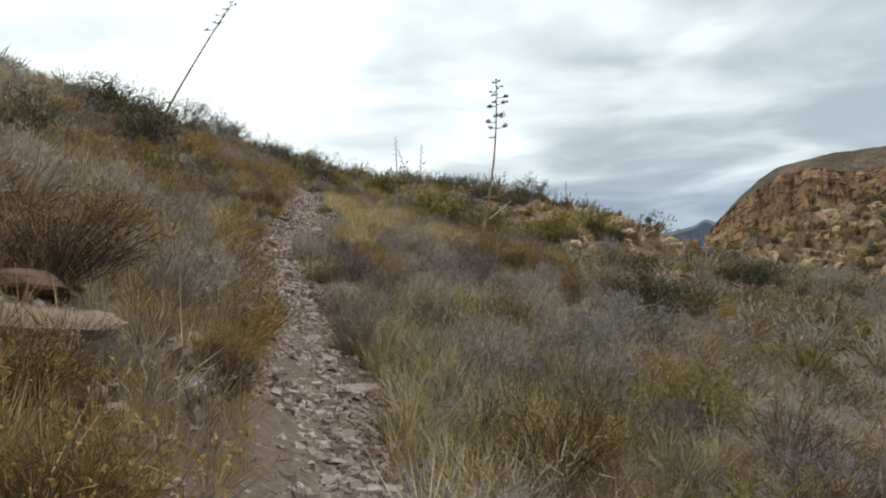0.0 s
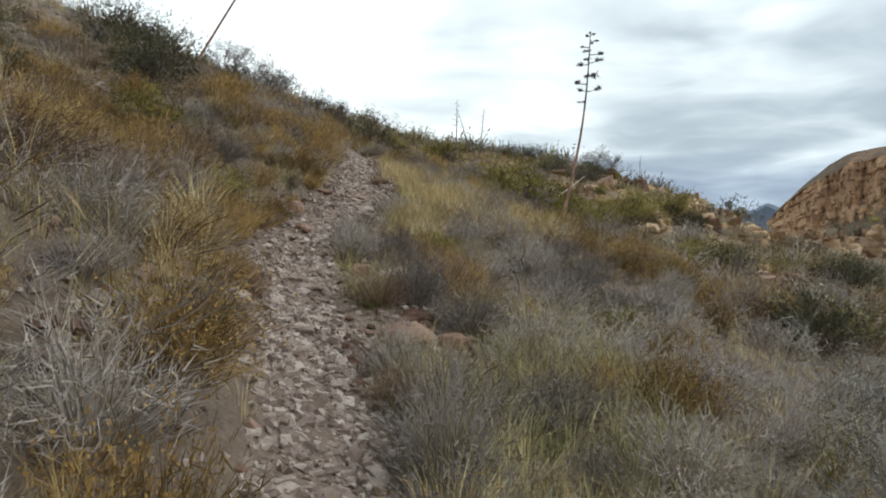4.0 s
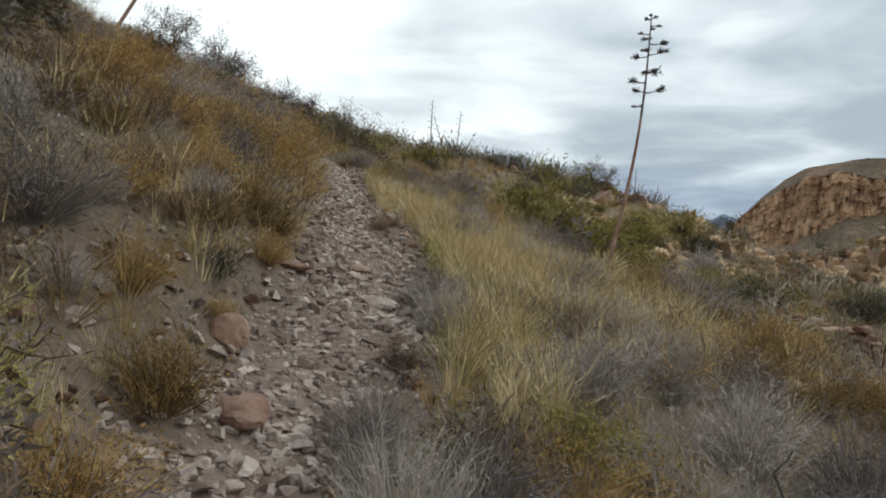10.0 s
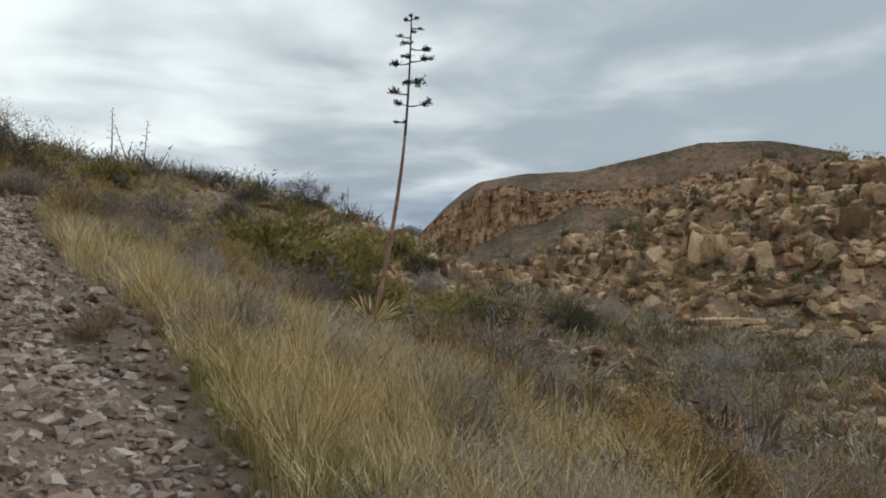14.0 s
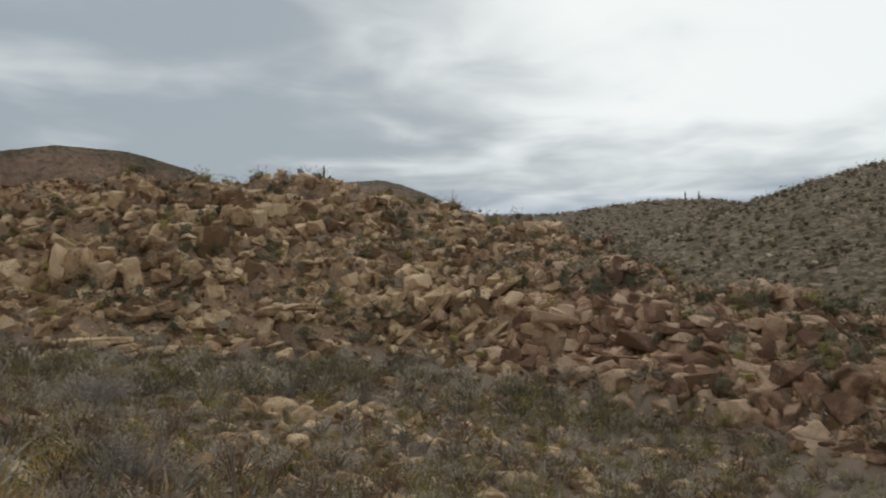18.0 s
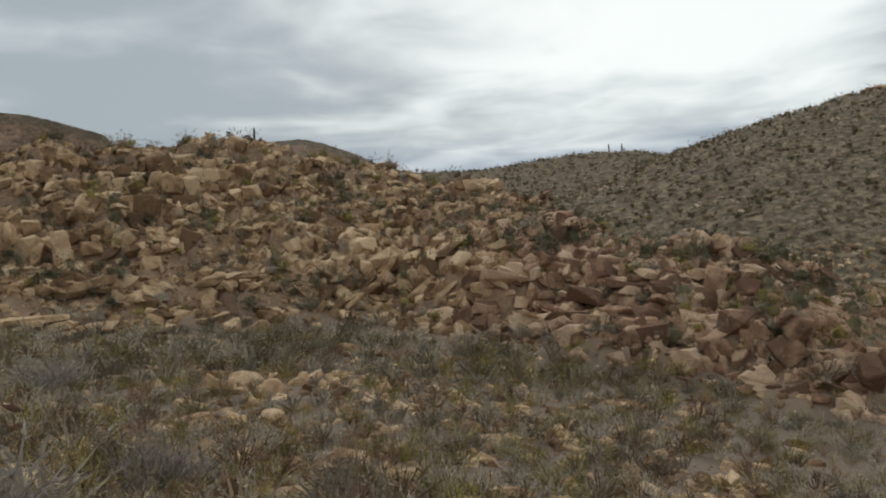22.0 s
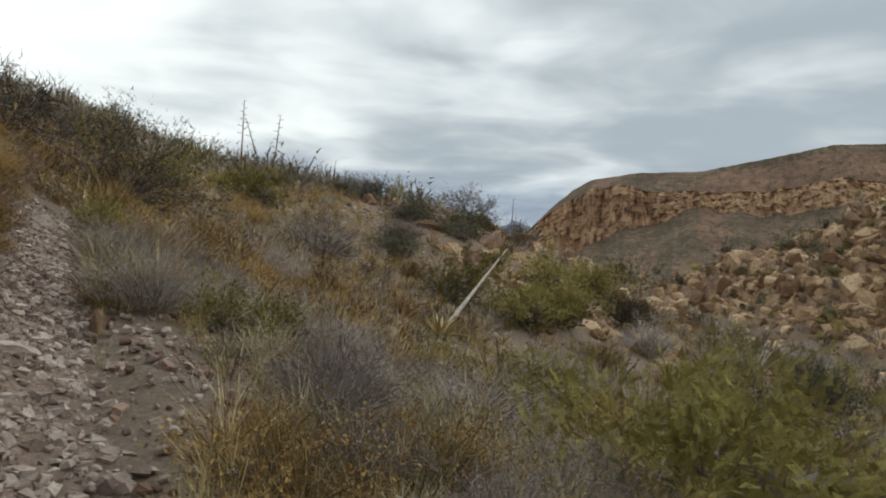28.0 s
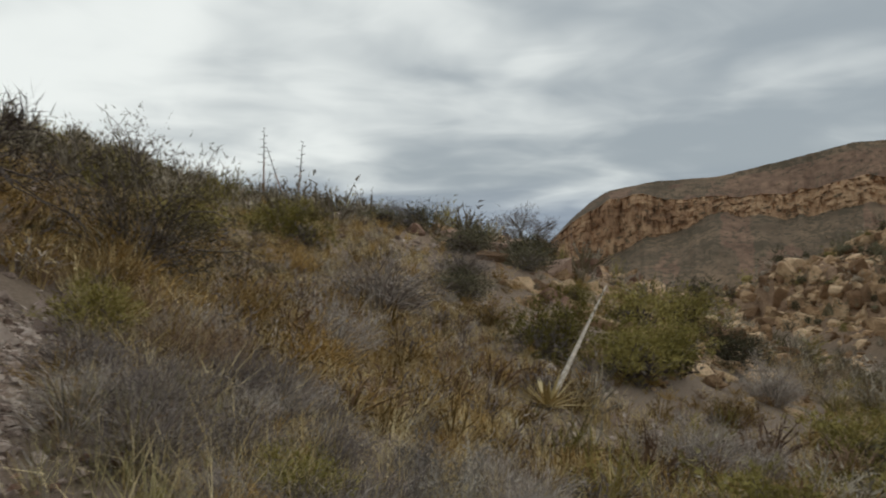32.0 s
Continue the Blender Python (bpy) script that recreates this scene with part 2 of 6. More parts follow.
DARK = material("dark_leaf", [(0.068, 0.063, 0.038), (0.12, 0.11, 0.068), (0.185, 0.167, 0.105)], 1.7, 0.9, tint=0.3, wisp=0.55)
STRAW = material("dry_grass", [(0.42, 0.31, 0.14), (0.60, 0.46, 0.23), (0.72, 0.59, 0.35)], 1.1, 0.95, tint=0.35)
GREEN = material("fresh_grass", [(0.14, 0.15, 0.04), (0.23, 0.235, 0.065), (0.34, 0.33, 0.12)], 1.5, 0.9, tint=0.3)
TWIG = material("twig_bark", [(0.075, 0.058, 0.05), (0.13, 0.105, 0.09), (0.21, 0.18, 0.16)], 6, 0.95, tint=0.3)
PALE = material("bleached_wood", [(0.38, 0.33, 0.27), (0.55, 0.49, 0.41), (0.68, 0.62, 0.53)], 6, 0.9, tint=0.2)
STALK = material("agave_stalk", [(0.20, 0.105, 0.07), (0.31, 0.185, 0.135), (0.42, 0.29, 0.23)], 4, 0.8, tint=0.2)
STALK_TOP = material("agave_stalk_weathered", [(0.05, 0.045, 0.045), (0.10, 0.085, 0.08), (0.16, 0.14, 0.125)], 5, 0.85, tint=0.2)
POD = material("agave_seed_pod", [(0.03, 0.025, 0.022), (0.065, 0.052, 0.04), (0.13, 0.10, 0.07)], 12, 0.9, tint=0.3)
AGAVE = material("agave_dead_leaf", [(0.32, 0.24, 0.105), (0.50, 0.39, 0.195), (0.64, 0.53, 0.31)], 4, 0.8, tint=0.35)
SCRUB = material("far_scrub", [(0.095, 0.077, 0.046), (0.155, 0.126, 0.077), (0.235, 0.192, 0.118)], 0.6, 0.95, tint=0.35, wisp=0.55)
CACTUS = material("saguaro_skin", [(0.05, 0.06, 0.03), (0.09, 0.10, 0.05), (0.13, 0.14, 0.075)], 5, 0.8, tint=0.2)


def mesa_material(name, shades, streak, band, bushes):
    """Rock in level beds with upright streaks, and dark bushes dotted over it."""
    mat = bpy.data.materials.new(name)
    mat.use_nodes = True
    nt = mat.node_tree
    bsdf = nt.nodes["Principled BSDF"]
    bsdf.inputs["Roughness"].default_value, bsdf.inputs["Specular IOR Level"].default_value = 0.95, 0.1
    geo = nt.nodes.new("ShaderNodeNewGeometry")

    def place(scale):
        m = nt.nodes.new("ShaderNodeMapping")
        m.inputs["Scale"].default_value = scale
        nt.links.new(geo.outputs["Position"], m.inputs[0])
        return m.outputs[0]

    def fnoise(scale, detail=6.0, ro=0.6):
        n = nt.nodes.new("ShaderNodeTexNoise")
        n.inputs["Scale"].default_value, n.inputs["Detail"].default_value, n.inputs["Roughness"].default_value = 1.0, detail, ro
        nt.links.new(place(scale), n.inputs["Vector"])
        return n.outputs["Fac"]

    def calc(op, a, b):
        n = nt.nodes.new("ShaderNodeMath")
        n.operation = op
        for i, v in enumerate((a, b)):
            if isinstance(v, (int, float)):
                n.inputs[i].default_value = v
            else:
                nt.links.new(v, n.inputs[i])
        return n.outputs[0]

    fac = calc("ADD", calc("MULTIPLY", fnoise((0.02, 0.02, 0.02), 9, 0.65), 1 - streak - band), calc("ADD", calc("MULTIPLY", fnoise((0.13, 0.13, 0.012), 5), streak), calc("MULTIPLY", fnoise((0.006, 0.006, 0.16), 5), band)))
    ramp = nt.nodes.new("ShaderNodeValToRGB")
    el = ramp.color_ramp.elements
    while len(el) < len(shades):
        el.new(0.5)
    for i, c in enumerate(shades):
        el[i].position = 0.36 + 0.28 * i / (len(shades) - 1)
    for i, c in enumerate(shades):
        el[i].color = (*c, 1)
    nt.links.new(fac, ramp.inputs[0])
    dot = calc("MULTIPLY", calc("GREATER_THAN", fnoise((0.16, 0.16, 0.16), 4, 0.7), calc("SUBTRACT", 0.72, calc("MULTIPLY", fnoise((0.025, 0.025, 0.025), 3), bushes))), 0.75)
    m = nt.nodes.new("ShaderNodeMix")
    m.data_type = "RGBA"
    nt.links.new(dot, m.inputs[0])
    nt.links.new(ramp.outputs[0], m.inputs[6])
    m.inputs[7].default_value = (0.085, 0.072, 0.05, 1)
    nt.links.new(m.outputs[2], bsdf.inputs["Base Color"])
    return mat


MESA_SCRUB = mesa_material("mesa_scrub", [(0.095, 0.07, 0.049), (0.17, 0.124, 0.086), (0.29, 0.20, 0.132)], 0.2, 0.25, 0.41)
MESA_BROWN = mesa_material("mesa_brown_rock", [(0.10, 0.062, 0.045), (0.205, 0.132, 0.093), (0.33, 0.215, 0.147)], 0.4, 0.2, 0.3)
MESA_CLIFF = mesa_material("mesa_cliff", [(0.21, 0.13, 0.083), (0.39, 0.24, 0.142), (0.53, 0.355, 0.215), (0.43, 0.285, 0.18)], 0.35, 0.3, 0.25)
# The air haze over the far mountain is put into this blue base colour.
HAZE_HILL = material("haze_tinted_hill", [(0.14, 0.17, 0.22), (0.18, 0.21, 0.26)], 0.01, 1.0, tint=0)


# ---- shape of the land ----
def vnoise(x, y, seed=0):
    xi, yi = np.floor(x).astype(np.int64), np.floor(y).astype(np.int64)
    fx, fy = x - xi, y - yi
    fx, fy = fx * fx * (3 - 2 * fx), fy * fy * (3 - 2 * fy)

    def h(a, b):
        n = (a * 374761393 + b * 668265263 + seed * 974634777) & 0xFFFFFFFF
        n = ((n ^ (n >> 13)) * 1274126177) & 0xFFFFFFFF
        return ((n ^ (n >> 16)) & 0xFFFF) / 65535.0
    a, b, c, d = h(xi, yi), h(xi + 1, yi), h(xi, yi + 1), h(xi + 1, yi + 1)
    return (a + (b - a) * fx) * (1 - fy) + (c + (d - c) * fx) * fy - 0.5


def fbm(x, y, size, octaves=4, seed=0, rough=0.5):
    s, amp = 0.0, 1.0
    for k in range(octaves):
        s = s + amp * vnoise(x / size + 17.3 * k, y / size - 9.1 * k, seed + k)
        size, amp = size / 2.03, amp * rough
    return s


def softplus(x, w):
    return w * np.logaddexp(0, x / w)


def smax(a, b, w):
    return b + softplus(a - b, w)


TRAIL_Y = np.array([-30, -6, 0, 3.65, 6, 7.8, 9, 10.9, 12.9, 15, 16.4, 19.4, 22.3, 28.4, 30.3, 33, 40, 60, 400.0])
TRAIL_X = np.array([2.5, 0.6, 0, -0.58, -1.07, -1.42, -1.87, -2.37, -2.9, -2.85, -2.95, -3.4, -3.95, -5.0, -5.55, -6.15, -7.6, -11.5, -11.5])
RISE_Y = np.array([-80, -10, 0, 6, 9, 12, 13.7, 16, 18, 22, 25.4, 27, 33, 45, 65, 92, 130, 200, 500, 5000.0])
RISE_Z = np.array([-11, -1.4, 0, 0.93, 1.47, 2.0, 2.34, 2.98, 3.42, 4.1, 4.7, 5.0, 6.0, 8.0, 11.3, 15.4, 18.5, 17, 0, -40.0])
TAB = np.arange(-80, 500, 0.25)


def smooth_table(ky, kv, width):
    v = np.interp(TAB, ky, kv)
    k = np.exp(-0.5 * (np.arange(-12, 13) * 0.25 / width) ** 2)
    return np.convolve(np.pad(v, 12, mode="edge"), k / k.sum(), mode="valid")


TX, TZ = smooth_table(TRAIL_Y, TRAIL_X, 0.6), smooth_table(RISE_Y, RISE_Z, 1.2)


def trail_x(y):
    return np.interp(y, TAB, TX)


def trail_z(y):
    return np.where(y < 480, np.interp(y, TAB, TZ), np.interp(y, RISE_Y, RISE_Z))


WALK_Y = [0, 6, 12.5, 15.5, 17.5, 20, 23, 25.4, 27.5, 29]
WALK_X = [0, -1.0, -2.75, -2.2, -2.5, -3.0, -3.7, -4.15, -4.25, -4.4]


EDGE_Y = [0, 4, 6, 8, 10, 12.3, 13.5, 15, 16.6, 17.6, 18.6, 25, 29, 34]
EDGE_LEFT = [0.32, 0.30, 0.22, 0.28, 0.32, 0.42, 0.28, 0.26, 0.25, 0.28, 0.26, 0.30, 0.30, 0.25]
EDGE_RIGHT = [0.30, 0.30, 0.22, 0.28, 0.26, 0.36, 0.32, 0.66, 0.76, 0.50, 0.28, 0.32, 0.26, 0.36]


def trail_off(x, y):
    """Distance from the worn ground, counted so that its ragged edge lies at 0.4."""
    u = x - trail_x(y)
    half = np.where(u > 0, np.interp(y, EDGE_Y, EDGE_RIGHT), np.interp(y, EDGE_Y, EDGE_LEFT))
    return np.maximum(np.abs(u) - half + 0.4, 0)


def ridge(x, y, crest, slope, width):
    """Height of a ridge with that crest line, (x, y, z) by (x, y, z), falling off to both sides."""
    best = np.full(np.shape(x), -1e9)
    for (x0, y0, z0), (x1, y1, z1) in zip(crest[:-1], crest[1:]):
        dx, dy = x1 - x0, y1 - y0
        t = np.clip(((x - x0) * dx + (y - y0) * dy) / (dx * dx + dy * dy), 0, 1)
        d = np.hypot(x - x0 - t * dx, y - y0 - t * dy)
        best = np.maximum(best, z0 + t * (z1 - z0) - slope * (np.sqrt(d * d + width * width) - width))
    return best


BOULDER_CREST = [(46, 104, 4.6), (61, 98, 8.6), (69, 95, 12.6), (75, 89.5, 16.8), (80, 87, 17.4), (86, 79, 17.2), (92, 69.5, 18.3),
                 (95, 56, 15.2), (93, 46, 13.2), (80, 38.3, 6.3), (74, 31, 4.9), (69, 23, 3.0), (63.4, 14, 2.6), (60, 12, 1.0), (55, 9.5, -1.4), (48.6, 7.4, -3.4)]
RIGHT_CREST = [(245, 95, 28.3), (247, 38, 32.3), (242, 25, 31.4), (232, 10, 27.8), (216, -4, 28.4), (193, -25, 32.5), (180, -38, 35.2), (172, -45, 29.3), (166, -49, 29.4),
               (140, -80, 30), (90, -120, 25), (0, -150, 22), (-120, -140, 25)]


def land_parts(x, y):
    u = x - trail_x(y)
    a = np.maximum(-u, 0)
    left = np.interp(y, [28, 46], [0.56, 0.40]) * a - 0.42 * softplus(a - 8.5, 1.2)
    left = left - 0.27 * np.clip((a - 2.5) / 2.5, 0, 1) * np.clip((y - 6) / 4, 0, 1) * np.clip((36 - y) / 6, 0, 1)
    b = np.maximum(u, 0)
    right = -(np.interp(y, [38, 62], [0.28, 0.225]) * b + 0.05 * softplus(b - 6, 1.5))
    near = trail_z(y) + left + right
    near = near + 2.42 * np.exp(-((x - 6.5) ** 2 + (y - 61) ** 2) / 110) + 1.6 * np.exp(-((x - 17) ** 2 + (y - 67) ** 2) / 50)
    near = near - 1.35 * np.exp(-((x - 2) ** 2 + (y - 39) ** 2) / 75) * np.clip(u / 3, 0, 1)
    near = near - 0.08 * np.exp(-((x - 1.6) ** 2 + (y - 26.5) ** 2) / 6)
    near = near - 0.55 * np.exp(-((x - 7.2) / 2.8) ** 2 - ((y - 28.5) / 6.0) ** 2)
    floor_y = np.interp(y, [-80, 0, 39, 62, 100, 140, 400, 5000], [-12, -6.2, -2.3, -1.4, 2.0, 1.0, -20, -60])
    land = smax(near, floor_y, 1.6)
    bh = ridge(x, y, BOULDER_CREST, 0.52, 4.0)
    rh = ridge(x, y, RIGHT_CREST, 0.34, 12.0)
    rh = rh + 2.5 * fbm(x, y, 60, 4, 31) * np.clip((x - 60) / 60, 0, 1)
    return u, near, land, bh, rh


def cells(x, y, size, seed, turn=0.9, long=1.6):
    """Fractured bedrock: every cell is a tilted block of its own, with a crack round it."""
    c, s = math.cos(turn), math.sin(turn)
    px, py = (c * x + s * y) / (size * long), (c * y - s * x) / size
    ix, iy = np.floor(px).astype(np.int64), np.floor(py).astype(np.int64)

    def h(a, b, k):
        n = (a * 374761393 + b * 668265263 + (seed + 31 * k) * 974634777) & 0xFFFFFFFF
        n = ((n ^ (n >> 13)) * 1274126177) & 0xFFFFFFFF
        return ((n ^ (n >> 16)) & 0xFFFF) / 65535.0
    f1 = np.full(np.shape(px), 9.0)
    f2, out = f1.copy(), np.zeros(np.shape(px))
    for a in (-1, 0, 1):
        for b in (-1, 0, 1):
            qx, qy = ix + a, iy + b
            dx, dy = px - qx - h(qx, qy, 1), py - qy - h(qx, qy, 2)
            d = np.maximum(np.abs(dx), np.abs(dy)) + 0.3 * np.minimum(np.abs(dx), np.abs(dy))
            top = h(qx, qy, 3) - 0.5 + 1.1 * (h(qx, qy, 4) - 0.5) * dx + 1.1 * (h(qx, qy, 5) - 0.4) * dy
            near = d < f1
            f2 = np.where(near, f1, np.minimum(f2, d))
            out = np.where(near, top, out)
            f1 = np.where(near, d, f1)
    return size * (0.55 * out - 0.22 * np.clip(1 - (f2 - f1) / 0.16, 0, 1))


def outcrop(x, y):
    """Positive where bedrock breaks through in ledges, negative on brushy rubble between them."""
    return fbm(x, y, 13, 3, 55) + 0.03


def height(x, y):
    x, y = np.asarray(x, float), np.asarray(y, float)
    u, near, land, bh, rh = land_parts(x, y)
    h = smax(smax(land, bh, 0.8), rh, 1.5)
    rocky = np.clip((bh - land + 1.0) / 2.5, 0, 1) * np.clip((bh - rh + 1) / 2, 0, 1)
    h = h + rocky * 1.9 * fbm(x, y, 9, 5, 3, 0.6)
    if np.any(rocky > 0):
        bare = np.clip(0.45 + 3.0 * outcrop(x, y), 0.15, 1)
        h = h + rocky * bare * (cells(x, y, 4.6, 5) + cells(x, y, 1.7, 8) + 0.6)
    step = (h + 3.0 * fbm(x, y, 14, 3, 44)) / 3.2
    h = h + rocky * 1.9 * (np.clip((step - np.floor(step)) * 3, 0, 1) - (step - np.floor(step)))
    off = trail_off(x, y)
    edge = np.clip((off - 0.38) / 0.5, 0, 1)
    edge = edge * edge * (3 - 2 * edge)
    reach = np.clip(np.hypot(x, y - 15) / 40, 0.25, 1)
    h = h + edge * (0.22 * fbm(x, y, 2.4, 4, 11) + 0.6 * reach * fbm(x, y, 11, 3, 12))
    h = h + np.where((u < -0.4) & (u > -6), 0.16 * np.clip((-u - 0.4) / 0.35, 0, 1), 0) * np.clip((6 + u) / 3, 0, 1)
    h = h + (1 - edge) * 0.07 * fbm(x, y, 0.5, 3, 13) - (1 - edge) * 0.03
    return h


def rocky_mask(x, y):
    u, near, land, bh, rh = land_parts(np.asarray(x, float), np.asarray(y, float))
    m = np.clip((bh - land + 1.0) / 2.5, 0, 1) * np.clip((bh - rh + 1) / 2, 0, 1)
    k = np.exp(-((x - 7.5) ** 2 + (y - 61) ** 2) / 60) + np.exp(-((x - 17) ** 2 + (y - 67) ** 2) / 50)
    return np.clip(m + 0.7 * k, 0, 1)


def far_mask(x, y):
    u, near, land, bh, rh = land_parts(np.asarray(x, float), np.asarray(y, float))
    return np.clip((rh - land) / 3 + 0.5, 0, 1)


# ---- mesh helpers ----
def mesh_from(name, verts, faces, mats, smooth=False, mat_index=None, attrs=None):
    verts, faces = np.asarray(verts, np.float32), np.asarray(faces, np.int32)
    me = bpy.data.meshes.new(name)
    nf, k = faces.shape
    me.vertices.add(len(verts))
    me.vertices.foreach_set("co", verts.ravel())
    me.loops.add(nf * k)
    me.loops.foreach_set("vertex_index", faces.ravel())
    me.polygons.add(nf)
    me.polygons.foreach_set("loop_start", np.arange(0, nf * k, k, dtype=np.int32))
    me.polygons.foreach_set("loop_total", np.full(nf, k, np.int32))
    for m in mats if isinstance(mats, (list, tuple)) else [mats]:
        me.materials.append(m)
    if mat_index is not None:
        me.polygons.foreach_set("material_index", np.asarray(mat_index, np.int32))
    me.polygons.foreach_set("use_smooth", np.full(nf, smooth))
    for key, vals in (attrs or {}).items():
        at = me.attributes.new(key, "FLOAT", "POINT")
        at.data.foreach_set("value", np.asarray(vals, np.float32))
    me.update(calc_edges=True)
    me.validate()
    return me


def part(name, me, parent, label=""):
    ob = new(name, me)
    ob.parent = parent
    return tagged(ob, label)


def spin(rng, tilt=0.0):
    """Rotation matrix: any turn about z, then a lean of up to tilt radians."""
    a = rng.uniform(0, 2 * math.pi)
    b, c = rng.uniform(-tilt, tilt), rng.uniform(-tilt, tilt)
    return np.array(Euler((b, c, a)).to_matrix())


def scatter(templates, xs, ys, zs, sizes, rng, tilt=0.1, stretch=0.2, yaw=None):
    """Many copies of template meshes, joined into one pair of arrays, with a tint for each copy."""
    V, F, T, base = [], [], [], 0
    for x, y, z, s in zip(xs, ys, zs, sizes):
        v, f = templates[rng.randint(len(templates))]
        st = 1 + stretch * rng.uniform(-1, 1, 3)
        V.append((v * st * s) @ (spin(rng, tilt) if yaw is None else np.array(Euler((rng.normal(0, tilt), rng.normal(0, tilt), yaw + rng.normal(0, 0.6))).to_matrix())).T + (x, y, z))
        F.append(f + base)
        T.append(np.full(len(v), rng.uniform()))
        base += len(v)
    return np.concatenate(V), np.concatenate(F), np.concatenate(T)


def tube(points, radii, sides=3):
    """A tapering tube along points: vertices and triangles."""
    points = np.asarray(points, float)
    n = len(points)
    d = np.gradient(points, axis=0)
    d /= np.linalg.norm(d, axis=1)[:, None] + 1e-9
    ref = np.where(np.abs(d[:, 2:3]) > 0.9, np.array([[1.0, 0, 0]]), np.array([[0, 0, 1.0]]))
    a = np.cross(d, ref)
    a /= np.linalg.norm(a, axis=1)[:, None] + 1e-9
    b = np.cross(d, a)
    ang = np.arange(sides) * 2 * math.pi / sides
    ring = points[:, None] + np.asarray(radii)[:, None, None] * (np.cos(ang)[None, :, None] * a[:, None] + np.sin(ang)[None, :, None] * b[:, None])
    V = ring.reshape(-1, 3)
    F = []
    for i in range(n - 1):
        for j in range(sides):
            p, q = i * sides + j, i * sides + (j + 1) % sides
            F += [(p, q, q + sides), (p, q + sides, p + sides)]
    for j in range(1, sides - 1):
        F.append(((n - 1) * sides, (n - 1) * sides + j, (n - 1) * sides + j + 1))
    return V, np.array(F)


def joined(pieces):
    V, F, base = [], [], 0
    for v, f in pieces:
        V.append(v)
        F.append(f + base)
        base += len(v)
    return np.concatenate(V), np.concatenate(F)


def leaves(places, ways, length, width, rng, jitter=0.6):
    """Slim pointed blades, one triangle pair each, at places, pointing along ways."""
    n = len(places)
    d = ways + rng.normal(0, jitter, (n, 3))
    d /= np.linalg.norm(d, axis=1)[:, None] + 1e-9
    side = np.cross(d, rng.normal(0, 1, (n, 3)))
    side /= np.linalg.norm(side, axis=1)[:, None] + 1e-9
    L = (length * rng.uniform(0.6, 1.4, n))[:, None]
    W = (width * rng.uniform(0.7, 1.3, n))[:, None]
    V = np.stack([places - side * W, places + side * W, places + d * L], 1).reshape(-1, 3)
    return V, np.arange(n * 3).reshape(-1, 3)


def grow(rng, stems, tall, spread, levels, forks, thick, wander=0.25, upright=0.5):
    """Stems that fork: tube pieces, and the tips with their directions."""
    pieces, tips = [], []

    def shoot(p, d, length, r, level):
        pts = [p]
        steps = 2
        for _ in range(steps):
            d = d + rng.normal(0, wander, 3) + np.array([0, 0, 0.06 * upright])
            d = d / np.linalg.norm(d)
            pts.append(pts[-1] + d * length / steps)
        pieces.append(tube(pts, np.linspace(r, r * 0.5, steps + 1)))
        tips.append((pts[-1], d, level))
        tips.append((pts[-2], d, level))
        if level < levels:
            for _ in range(forks):
                dd = d + rng.normal(0, 0.55, 3)
                shoot(pts[rng.randint(1, steps + 1)], dd / np.linalg.norm(dd), length * rng.uniform(0.5, 0.8), r * 0.55, level + 1)

    for _ in range(stems):
        a, o = rng.uniform(0, 6.283), rng.uniform(0, 1) ** 0.7
        d = np.array([math.cos(a) * o * spread / tall, math.sin(a) * o * spread / tall, rng.uniform(0.6, 1.0)])
        d /= np.linalg.norm(d)
        p = np.array([math.cos(a), math.sin(a), 0]) * 0.06 * spread - np.array([0, 0, 0.05])
        shoot(p, d, tall * rng.uniform(0.45, 0.65), thick, 1)
    return pieces, tips


def dome_leaves(rng, n, radius, tall, length, width, hollow=0.35, lobes=4):
    """Blades all through an uneven dome of foliage with a few lobes."""
    c = rng.normal(0, 0.35, (lobes, 3)) * (radius, radius, 0) + np.stack([0 * np.arange(lobes), 0 * np.arange(lobes), tall * rng.uniform(0.25, 0.55, lobes)], 1)
    d = rng.normal(0, 1, (n, 3))
    d /= np.linalg.norm(d, axis=1)[:, None]
    r = hollow + (1 - hollow) * rng.uniform(0, 1, n) ** 0.5
    size = np.array([radius * 0.72, radius * 0.72, tall * 0.5])
    k = rng.randint(0, lobes, n)
    p = c[k] + d * size * (r * (1 + 0.25 * rng.normal(0, 1, n)))[:, None]
    p[:, 2] = np.abs(p[:, 2])
    return leaves(p, d + (0, 0, 0.5), length, width, rng)


